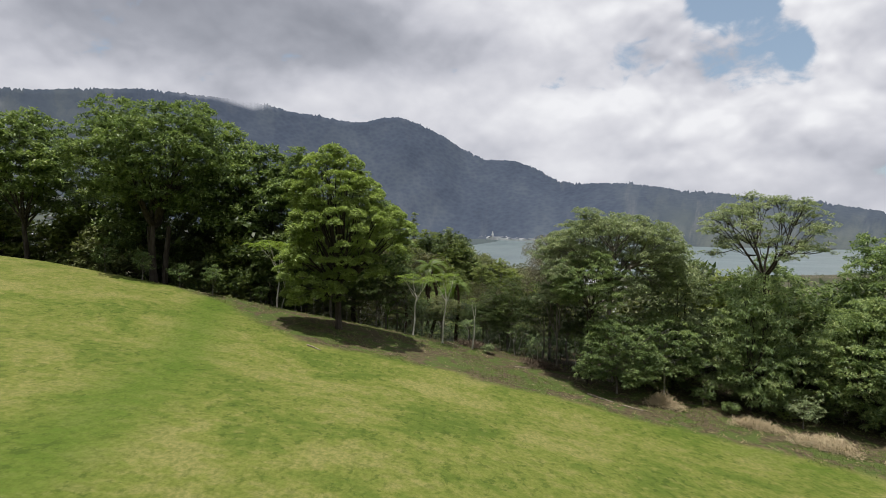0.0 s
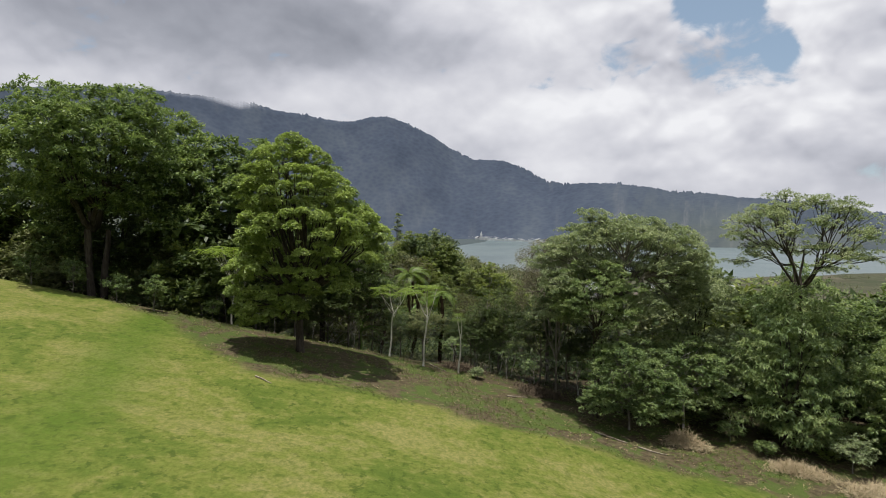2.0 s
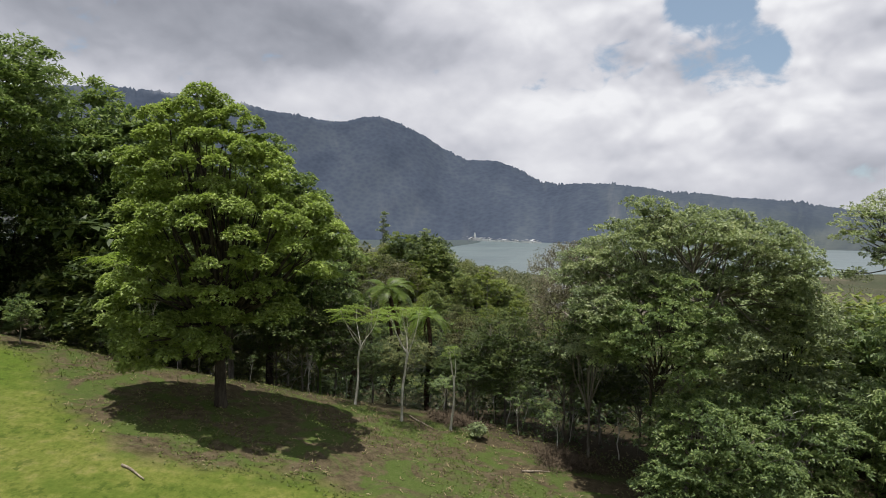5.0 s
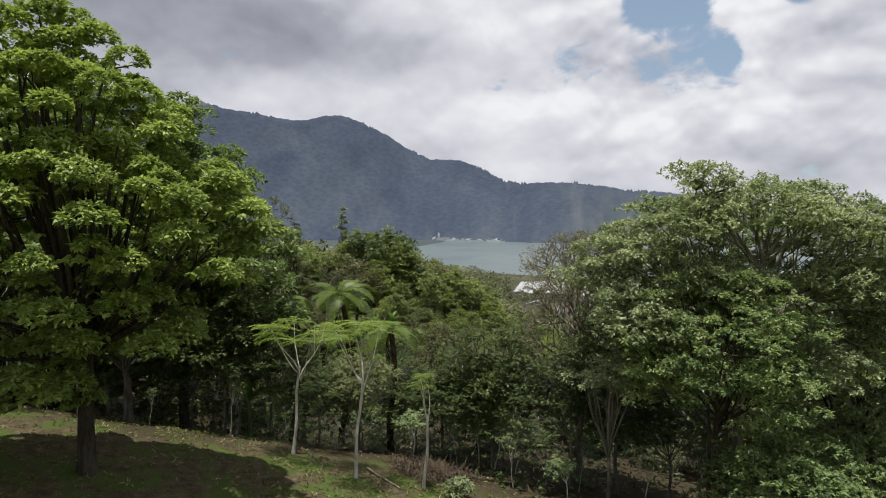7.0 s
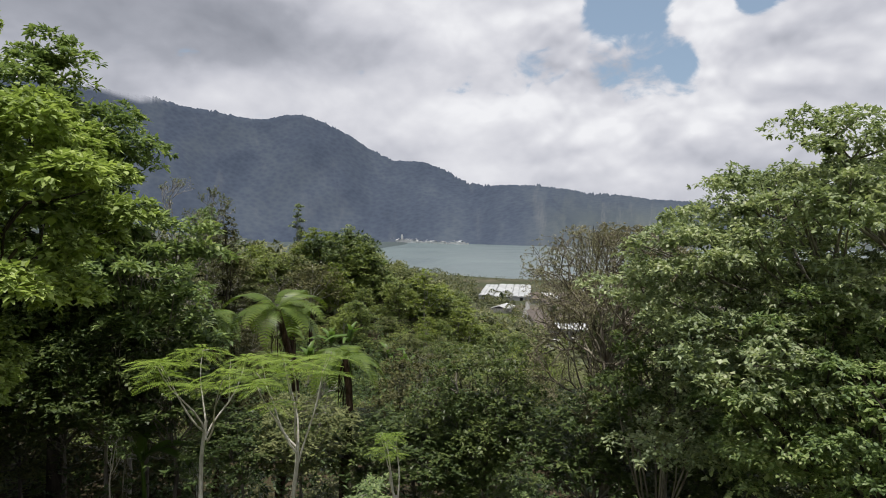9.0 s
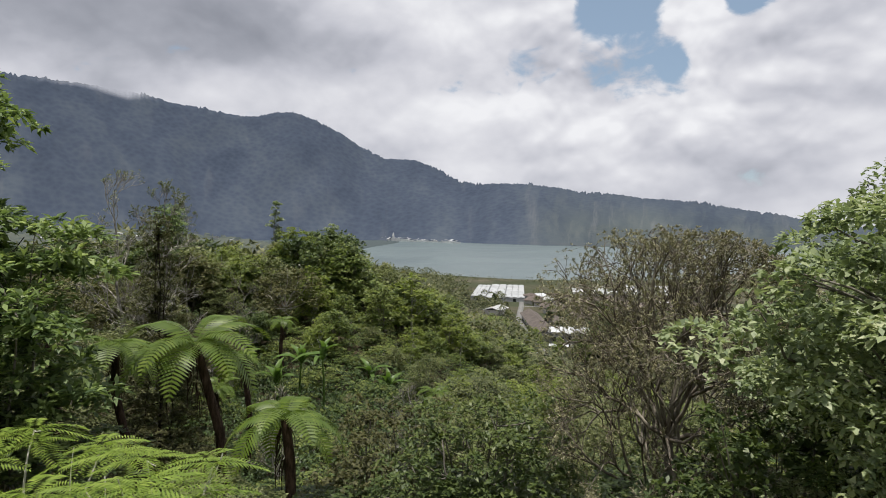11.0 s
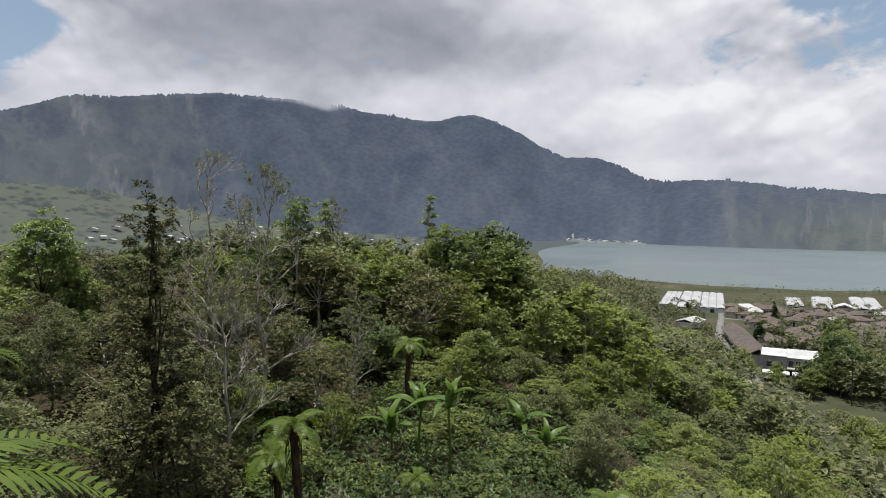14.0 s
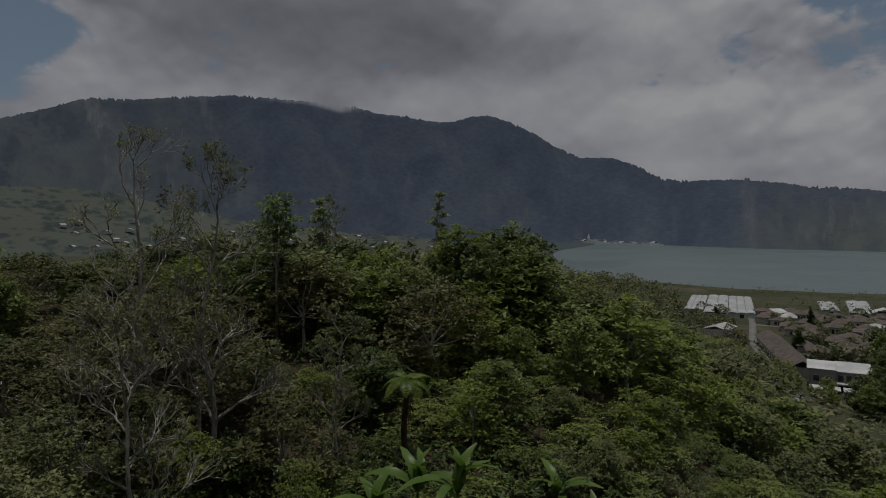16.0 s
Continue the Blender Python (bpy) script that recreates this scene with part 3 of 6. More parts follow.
def shell(rng, lobes, density, inner=0.72, low=-0.75):
    """Points near the surface of overlapping lobes (x, y, z, rx, rz), with the way outwards."""
    lobes = np.asarray(lobes, float)
    pts, outs = [], []
    for i, (cx, cy, cz, rx, rz) in enumerate(lobes):
        k = max(6, int(density * rx * (rx + rz) * 2))
        d = rng.normal(0, 1, (k, 3))
        d /= np.linalg.norm(d, axis=1)[:, None]
        d = d[d[:, 2] > low]
        r = 1 - (1 - inner) * rng.random(len(d))[:, None] ** 1.6
        lump = 1 + 0.12 * np.sin(d[:, :1] * 5 + i) * np.sin(d[:, 1:2] * 6 + 2 * i) + 0.08 * np.sin(d[:, 2:] * 9 + i)
        q = (cx, cy, cz) + d * r * lump * (rx, rx, rz)
        keep = np.ones(len(q), bool)
        for j, (ox, oy, oz, sx, sz) in enumerate(lobes):
            if j != i:
                keep &= (((q - (ox, oy, oz)) / (sx, sx, sz)) ** 2).sum(1) > 0.5
        pts.append(q[keep])
        outs.append(d[keep])
    return np.concatenate(pts), np.concatenate(outs)


def tufts(rng, points, out, size, flat, count):
    """Spreads each point into a flattened tuft of points on its upper side."""
    n = len(points) * count
    d = rng.normal(0, 1, (n, 3))
    d /= np.linalg.norm(d, axis=1)[:, None]
    d[:, 2] = np.abs(d[:, 2]) * 1.2 - 0.25
    r = (size * rng.uniform(0.6, 1.25, len(points))).repeat(count)[:, None]
    q = points.repeat(count, 0) + d * r * (1, 1, flat)
    o = d * 0.7 + out.repeat(count, 0) * 0.3 + (0, 0, 0.35)
    return q, o / np.linalg.norm(o, axis=1)[:, None]


def thin_out(rng, points, out, gap):
    """Keeps only points that stand a gap apart, so that leaf clumps part and shade shows between them."""
    kept, cells = [], {}
    for i in rng.permutation(len(points)):
        p = points[i]
        c = tuple(np.floor(p / gap).astype(int))
        close = False
        for dx, dy, dz in itertools.product((-1, 0, 1), repeat=3):
            for j in cells.get((c[0] + dx, c[1] + dy, c[2] + dz), ()):
                q = points[j] - p
                if q[0] * q[0] + q[1] * q[1] + q[2] * q[2] < gap * gap:
                    close = True
                    break
            if close:
                break
        if not close:
            cells.setdefault(c, []).append(i)
            kept.append(i)
    return points[kept], out[kept]


def crown_lobes(rng, radius, z0, z1, count, taper=0.35, size=0.42):
    """Lobes that fill a rounded crown between two heights."""
    out = [(0, 0, z0 + 0.5 * (z1 - z0), radius * 0.62, (z1 - z0) * 0.4)]
    for i in range(count):
        k = (i + 0.5) / count
        h = z0 + (z1 - z0) * (0.12 + 0.72 * k)
        wide = radius * (1 - size) * (np.sin(np.pi * (0.16 + 0.74 * k)) ** 0.7) * (1 - taper * k)
        a = i * 2.4 + rng.uniform(-0.5, 0.5)
        r = radius * size * rng.uniform(0.75, 1.15)
        out.append((wide * np.cos(a), wide * np.sin(a), h, r, r * rng.uniform(0.7, 0.95)))
    top = radius * size * 0.8
    out.append((rng.uniform(-0.1, 0.1) * radius, 0, z1 - top * 0.75, top, top * 0.75))
    return out


def wood(rng, root, lobes, trunk_r, fork, bark, twigs=2, stems=1, base_depth=0.5, lean=(0, 0), twig_r=0.03, limbs=0):
    """Trunk and branches: tapered stems up to a fork, limbs from there into the lobes, twigs within them."""
    trunk, boughs = Geo(), Geo()
    top = np.array((lean[0], lean[1], fork), float)
    for s in range(stems):
        off = np.array((0, 0, 0.0)) if stems == 1 else np.array((np.cos(s * 2.5), np.sin(s * 2.5), 0)) * trunk_r * 1.6
        path = limb(rng, off + (0, 0, -base_depth), top + off * 1.8, 0.0, 8)
        path = 0.55 * (path[0] + (path[-1] - path[0]) * np.linspace(0, 1, 8)[:, None]) + 0.45 * path
        r = trunk_r * np.interp(np.linspace(0, 1, 8), (0, 0.12, 1), (1.45, 1.0, 0.62)) / (1 if stems == 1 else 1.4)
        tube(trunk, path, r, 9)
    forks = []
    if limbs:
        spots = np.array([q[:3] for q in lobes], float)
        turn = (np.arctan2(spots[:, 1], spots[:, 0]) + 0.4) % 6.2832
        for i in range(limbs):
            mine = spots[(turn * limbs / 6.2832).astype(int) % limbs == i]
            if len(mine):
                mid = mine.mean(0)
                end = top + (mid - top) * (0.62, 0.62, 0.66)
                path = limb(rng, top, end, 0.16, 8)
                tube(boughs, path, np.linspace(trunk_r * 0.58, trunk_r * 0.30, 8), 7)
                forks.append(path)
    for cx, cy, cz, rx, rz in lobes:
        start, thick = top + rng.normal(0, trunk_r * 0.3, 3) - (0, 0, rng.uniform(0, 0.2) * fork), trunk_r * 0.42
        end = np.array((cx, cy, cz + 0.1 * rz))
        if forks:
            near = min(forks, key=lambda q: np.linalg.norm(q[-1] - end))
            start, thick = near[rng.integers(4, 8)], trunk_r * 0.24
        path = limb(rng, start, end, 0.10, 7)
        tube(boughs, path, np.linspace(thick, max(trunk_r * 0.09, twig_r), 7), 6)
        for _ in range(twigs):
            d = rng.normal(0, 1, 3)
            d[2] = abs(d[2]) * 0.8
            d /= np.linalg.norm(d)
            s = path[rng.integers(3, 7)]
            tube(boughs, limb(rng, s, end + d * (rx * 0.85, rx * 0.85, rz * 0.85), 0.06, 5), np.linspace(max(trunk_r * 0.12, twig_r * 1.3), twig_r * 0.6, 5), 4)
    part("trunk", trunk, bark, root)
    part("branchwork", boughs, bark, root)


def tree(name, at, label, lobes, leaf, bark, density=6.0, per=6, size=(0.45, 0.17), trunk_r=0.35, fork=4.0, seed=1, droop=0.35,
         twigs=2, stems=1, group="", category="tree", inner=0.72, lean=(0, 0), turn=0.0, low=-0.75, fan=0.9, twig_r=0.03, tuft=None, steep=0.5, small=False, apart=1.35, limbs=0):
    rng = np.random.default_rng(seed)
    root = thing(name, at, label, category, group, turn)
    wood(rng, root, lobes, trunk_r, fork, bark, twigs, stems, 0.6, lean, twig_r, limbs)
    pts, out = shell(rng, lobes, density, inner, low)
    if tuft:
        radius, flat, count = tuft
        core = pts - out * np.asarray(lobes, float)[:, 3].mean() * 0.5
        full = len(pts)
        pts, out = thin_out(rng, pts, out, radius * apart)
        count = int(np.clip(count * full / len(pts), count, count * 3.2))
        pts, out = tufts(rng, pts, out, radius, flat, count)
    geo = Geo()
    geo.add(*leaves(rng, pts, out, per, *size, droop, fan, steep, small))
    if tuft:
        geo.add(*leaves(rng, core, 0 * core + (0, 0, 0.1), 5 if small else 7, size[0] * 1.3, size[1] * 1.8, droop, 0.9, 0.38, small))
    part("crown", geo, leaf, root)
    return root


def on(x, y, sink=0.0):
    return (x, y, float(ground(x, y)) - sink)


def seeded(seed):
    return np.random.default_rng(seed)


# the lone broad-leaved tree on the edge of the lawn
def tiered_lobes(seed):
    """Rings of flattened boughs, one over the other, that make a tall rounded crown."""
    rng = seeded(seed)
    out = [(-1.0, -2.2, 17.6, 4.0, 3.4), (0.6, -2.4, 13.4, 5.4, 4.2), (-1.6, -2.0, 9.6, 4.4, 2.4)]
    for z, x0, x1, count in ((22.0, -3.8, 1.0, 4), (20.4, -5.0, 4.2, 7), (18.4, -5.4, 5.6, 8), (16.0, -5.6, 7.8, 9), (13.6, -5.9, 10.0, 10), (11.4, -6.6, 9.2, 10), (9.2, -7.2, 6.0, 9), (7.0, -7.2, 2.6, 7), (5.4, -6.4, 1.0, 5)):
        mid, half = 0.5 * (x0 + x1), 0.5 * (x1 - x0)
        start = rng.uniform(0, 6.3)
        for i in range(count):
            a = start + i * 6.283 / count + rng.uniform(-0.2, 0.2)
            r = rng.uniform(1.7, 2.5) + 0.05 * half
            if 9 < z < 14 and np.sin(a) < -0.8 and -3.5 < mid + half * np.cos(a) < 0.8:
                continue
            k = max(half - r * 0.85, 0.3) * rng.uniform(0.9, 1.05)
            out.append((mid + k * np.cos(a), k * 0.72 * np.sin(a) - 1.9, z + rng.uniform(-1.2, 1.2) - 0.5, r, r * rng.uniform(0.75, 1.0)))
    return out


tree("broadleaf_tree", on(-15.4, 81.4), "tall rounded tree with bright yellow-green leaf clusters on bare earth",
     tiered_lobes(14), LEAF_LONE, BARK_DARK, 1.5, 6, (0.28, 0.165), 0.46, 7.5, 11, 0.42, 1, tuft=(0.90, 0.66, 34), inner=0.90, low=-0.3, steep=0.45, apart=1.4)

# the tall dark group at the top of the slope
BIG = "tall trees at the lawn's upper edge"
WIDE = (1.25, 0.62, 7)
tree("forest_tree", on(-48.5, 97.5), "very tall dark green forest tree with forked grey trunks",
     crown_lobes(seeded(3), 13.5, 13.0, 30.5, 22, -0.05, 0.34), LEAF_BIG, BARK_DARK, 1.7, 6, (0.52, 0.24), 0.75, 11.0, 21, 0.25, 3, 3, BIG, tuft=WIDE, limbs=6)
tree("forest_tree", on(-75.0, 104.0), "tall slender-crowned forest tree with open dark foliage",
     crown_lobes(seeded(4), 9.5, 12.0, 30.0, 12, -0.1, 0.36), LEAF_BIG, BARK_DARK, 1.0, 5, (0.74, 0.32), 0.5, 12.0, 22, 0.25, 3, 1, BIG, tuft=WIDE)
tree("forest_tree", on(-34.0, 106.0), "dark dense forest tree behind the lawn edge",
     crown_lobes(seeded(5), 10.0, 4.0, float(28.0 - ground(-34, 106)), 14, -0.2, 0.4), LEAF_BIG, BARK_DARK, 1.1, 5, (0.74, 0.32), 0.5, 7.0, 23, 0.25, 2, 1, BIG, tuft=WIDE)
tree("forest_tree", on(-61.0, 110.0), "dark dense forest tree in the tall group",
     crown_lobes(seeded(6), 9.5, 4.0, 28.0, 12, -0.2, 0.4), LEAF_BIG, BARK_DARK, 0.7, 5, (0.8, 0.36), 0.5, 9.0, 24, 0.25, 2, 1, BIG, tuft=WIDE)
tree("forest_tree", on(-90.0, 110.0), "tall forest tree with a spreading dark crown",
     crown_lobes(seeded(7), 11.0, 6.0, 27.0, 11, 0.25, 0.38), LEAF_BIG, BARK_DARK, 0.75, 5, (0.74, 0.32), 0.5, 10.0, 25, 0.25, 2, 1, BIG, tuft=WIDE)
tree("forest_tree", on(-42.0, 111.0), "dark forest tree crowding behind its taller neighbour",
     crown_lobes(seeded(8), 9.5, 4.0, float(32.0 - ground(-42, 111)), 12, -0.2, 0.4), LEAF_BIG, BARK_DARK, 0.95, 5, (0.74, 0.32), 0.5, 9.0, 26, 0.25, 2, 1, BIG, tuft=WIDE)
tree("forest_tree", on(-16.5, 98.5), "tall dark green tree standing close behind the lone one",
     crown_lobes(seeded(10), 6.4, 4.0, 27.4, 16, -0.05, 0.42), LEAF_BIG, BARK_DARK, 3.2, 6, (0.44, 0.2), 0.45, 8.0, 28, 0.25, 2, 1, BIG, tuft=(0.9, 0.45, 7))
tree("forest_tree", on(-25.5, 97.5), "leaning lighter green understory tree with pale stems",
     crown_lobes(seeded(9), 5.6, 4.5, 12.5, 9, 0.2, 0.4), LEAF_MID, BARK_PALE, 1.8, 6, (0.42, 0.15), 0.17, 5.0, 27, 0.2, 3, 1, BIG, tuft=(0.8, 0.3, 6))

tree("forest_tree", on(-52.0, 107.0), "dark low-branched tree closing the gap between tall trunks",
     crown_lobes(seeded(16), 9.0, 5.0, 23.0, 18, 0.0, 0.4), LEAF_BIG, BARK_DARK, 1.3, 5, (0.6, 0.26), 0.3, 6.0, 39, 0.25, 2, 1, BIG, tuft=WIDE)
tree("forest_tree", on(-11.0, 97.0), "low dark tree in the gloom of the forest edge",
     crown_lobes(seeded(13), 5.2, 8.5, 17.5, 10, 0.0, 0.42), LEAF_BIG, BARK_GREY, 1.8, 5, (0.46, 0.2), 0.2, 7.0, 43, 0.25, 2, 1, BIG, tuft=(0.9, 0.45, 6))
tree("forest_tree", on(-19.5, 95.5), "dark spreading tree in the gloom of the forest edge",
     crown_lobes(seeded(15), 6.0, 7.0, 19.0, 10, 0.0, 0.42), LEAF_BIG, BARK_GREY, 1.5, 5, (0.5, 0.22), 0.25, 9.0, 44, 0.25, 2, 1, BIG, tuft=(1.0, 0.45, 6))

# the round olive tree, the umbrella tree and their neighbours on the lower side
def umbrella_lobes(seed, reach, rim, crest, count, size, thick):
    """Flat boughs over a wide dome: even spots on a disc, lower towards the rim."""
    rng = seeded(seed)
    out = []
    for i in range(count):
        k = np.sqrt((i + 0.5) / count)
        a = i * 2.39996 + rng.uniform(-0.25, 0.25)
        r = size * rng.uniform(0.8, 1.2)
        out.append((reach * k * np.cos(a), reach * k * np.sin(a), rim + (crest - rim) * (1 - k ** 2.4) + rng.uniform(-0.5, 0.5), r, thick * rng.uniform(0.8, 1.2)))
    return out


ROUND_FOOT = on(21.0, 81.6)
dome = [(x, 0.74 * y, z - ROUND_FOOT[2], r, h) for x, y, z, r, h in
        umbrella_lobes(31, 9.2, 10.2, 14.4, 46, 1.9, 1.25) + umbrella_lobes(30, 9.0, 7.4, 11.0, 30, 2.1, 1.5)[6:] + umbrella_lobes(29, 8.0, 4.4, 7.6, 20, 2.0, 1.4)[8:] +
        [(-4.2, -3.0, 15.6, 1.6, 1.0), (-3.0, -2.4, 15.0, 1.6, 1.0), (2.6, -1.0, 14.8, 1.8, 1.0), (6.2, 0.5, 13.6, 1.8, 1.0)]]
dome = [q for q in dome if not (q[0] < -5.5 and q[1] > 2.5) and q[1] > -4.4]
tree("round_tree", ROUND_FOOT, "broad domed olive-grey tree with flat boughs and bare inner limbs", dome,
     LEAF_OLIVE, BARK_GREY, 4.4, 6, (0.21, 0.12), 0.36, 13.5, 31, 0.3, 3, tuft=(0.62, 0.6, 11), inner=0.6, steep=0.7, low=-0.35, apart=0.95, twig_r=0.03, limbs=7)
UMBRELLA_FOOT = on(39.5, 79.0)
tree("umbrella_tree", UMBRELLA_FOOT, "umbrella-crowned tree with thin foliage and exposed branches",
     [(x, y, z - UMBRELLA_FOOT[2], r, h) for x, y, z, r, h in umbrella_lobes(32, 7.4, 13.4, 17.9, 26, 1.5, 0.8) + umbrella_lobes(28, 7.0, 10.6, 13.6, 16, 1.5, 0.9)[4:] + [(-5.8, 1.0, 15.4, 1.7, 1.1), (-4.4, -1.5, 16.4, 1.6, 1.0), (4.6, 0.5, 17.6, 1.4, 0.9)]],
     LEAF_OLIVE, BARK_DARK, 2.8, 5, (0.22, 0.11), 0.30, 8.2 - UMBRELLA_FOOT[2], 32, 0.1, 7, 1, inner=0.4, tuft=(0.6, 0.5, 7), limbs=7, twig_r=0.022)
SIDE = "trees along the lower lawn edge"
BUSH = (0.8, 0.5, 6)
tree("edge_tree", on(57.0, 80.0), "tall dense green tree beside the umbrella-crowned one",
     crown_lobes(seeded(33), 10.5, 1.0, 24.0, 15, 0.2, 0.38), LEAF_MID, BARK_DARK, 1.4, 6, (0.5, 0.2), 0.4, 8.0, 33, 0.3, 2, 1, SIDE, tuft=(1.0, 0.5, 6))
tree("edge_tree", on(48.5, 73.0), "bushy green tree with foliage down to the ground",
     crown_lobes(seeded(34), 7.4, 0.0, 16.0, 14, 0.2, 0.4), LEAF_MID, BARK_DARK, 2.2, 6, (0.42, 0.15), 0.25, 5.0, 34, 0.4, 2, 1, SIDE, tuft=BUSH)
tree("edge_tree", on(37.0, 76.5), "bushy green tree with drooping fine leaves",
     crown_lobes(seeded(35), 6.8, 0.0, 17.5, 15, 0.25, 0.42), LEAF_MID, BARK_DARK, 2.2, 6, (0.46, 0.10), 0.22, 5.0, 35, 0.6, 2, 1, SIDE, tuft=BUSH)
tree("edge_tree", on(27.2, 78.8), "light green spreading small tree with a thin pale stem",
     crown_lobes(seeded(36), 5.6, 2.6, 10.4, 16, 0.1, 0.36), LEAF_MID, BARK_PALE, 3.4, 6, (0.27, 0.13), 0.13, 5.5, 36, 0.35, 3, 1, SIDE, tuft=(0.75, 0.4, 8))
tree("edge_tree", on(20.2, 75.2), "leafy green bush-tree in front of the domed one",
     crown_lobes(seeded(45), 5.8, 1.2, 9.6, 18, 0.1, 0.36), LEAF_MID, BARK_GREY, 4.2, 6, (0.22, 0.11), 0.14, 4.0, 45, 0.35, 2, 1, SIDE, tuft=(0.6, 0.5, 8))
tree("edge_tree", on(17.4, 78.0), "mid-green tree with drooping leaves over bare dark stems",
     crown_lobes(seeded(49), 5.2, 9.6, float(10.6 - ground(17.4, 78.0)), 19, 0.0, 0.34), LEAF_MID, BARK_DARK, 4.4, 6, (0.19, 0.10), 0.16, 10.2, 49, 0.4, 3, 2, SIDE, tuft=(0.55, 0.5, 9))
# dark leaf tone on these low trees stands in for shade below the crowns
tree("edge_tree", on(14.5, 86.0), "low dark-leaved tree under the rounded one",
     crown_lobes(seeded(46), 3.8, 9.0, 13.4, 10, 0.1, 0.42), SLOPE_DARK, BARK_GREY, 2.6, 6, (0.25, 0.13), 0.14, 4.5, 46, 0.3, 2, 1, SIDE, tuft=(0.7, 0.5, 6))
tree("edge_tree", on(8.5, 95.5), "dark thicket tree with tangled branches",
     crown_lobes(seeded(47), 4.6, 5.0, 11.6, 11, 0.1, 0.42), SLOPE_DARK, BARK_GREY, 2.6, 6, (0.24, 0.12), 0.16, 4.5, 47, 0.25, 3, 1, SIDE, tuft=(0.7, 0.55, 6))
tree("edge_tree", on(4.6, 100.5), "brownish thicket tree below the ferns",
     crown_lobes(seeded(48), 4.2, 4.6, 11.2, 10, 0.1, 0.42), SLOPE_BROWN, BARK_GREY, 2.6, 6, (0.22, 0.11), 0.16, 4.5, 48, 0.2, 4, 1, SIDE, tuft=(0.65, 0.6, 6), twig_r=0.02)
tree("edge_tree", on(31.0, 86.5), "dark tree in the second row behind the edge",
     crown_lobes(seeded(37), 7.5, 0.5, 18.5, 12, 0.2, 0.4), LEAF_OLIVE, BARK_DARK, 1.5, 6, (0.42, 0.17), 0.3, 7.0, 37, 0.35, 2, 1, SIDE, tuft=BUSH)
tree("edge_tree", on(66.0, 70.0), "dense dark green tree at the lawn's lower end",
     crown_lobes(seeded(38), 9.0, 0.0, 21.0, 12, 0.2, 0.4), LEAF_MID, BARK_DARK, 1.2, 6, (0.5, 0.2), 0.35, 8.0, 38, 0.35, 2, 1, SIDE, tuft=(1.0, 0.5, 6))
tree("edge_tree", on(45.0, 88.0), "tall dark tree closing the second row",
     crown_lobes(seeded(40), 8.5, 0.5, 19.5, 12, 0.2, 0.4), LEAF_MID, BARK_DARK, 1.1, 6, (0.5, 0.2), 0.3, 7.0, 40, 0.35, 2, 1, SIDE, tuft=(1.0, 0.5, 6))

def branching(rng, geo, start, way, length, radius, depth, tips, rise=0.25, spread=0.75, least=0.012):
    """A crooked limb that forks again and again; gathers the ends of its twigs with their directions."""
    way = np.asarray(way, float) / np.linalg.norm(way)
    bend = rng.normal(0, 0.22, 3)
    n = 5 if depth > 1 else 3
    k = np.linspace(0, 1, n)[:, None]
    path = np.asarray(start, float) + way * length * k + (bend * (1, 1, 0.5) + (0, 0, rise * 0.4)) * length * 0.5 * k * k + rng.normal(0, 0.025 * length, (n, 3)) * np.sin(np.pi * k)
    tube(geo, path, np.linspace(radius, max(radius * 0.58, least), n), 7 if radius > 0.08 else 4 if radius > 0.025 else 3)
    end = path[-1] - path[-2]
    end = end / (np.linalg.norm(end) + 1e-9)
    if depth == 0:
        tips.append((path[-1], end))
        return
    for j in range(3 if rng.random() < 0.45 else 2):
        turn = rng.normal(0, 1, 3)
        turn -= end * (turn @ end)
        turn /= np.linalg.norm(turn) + 1e-9
        new_way = end + turn * spread * rng.uniform(0.55, 1.15) + (0, 0, rise)
        at = path[-1] if j < 2 else path[-2]
        branching(rng, geo, at, new_way, length * rng.uniform(0.62, 0.88), max(radius * (0.66 if j else 0.74), least), depth - 1, tips, rise, spread, least)


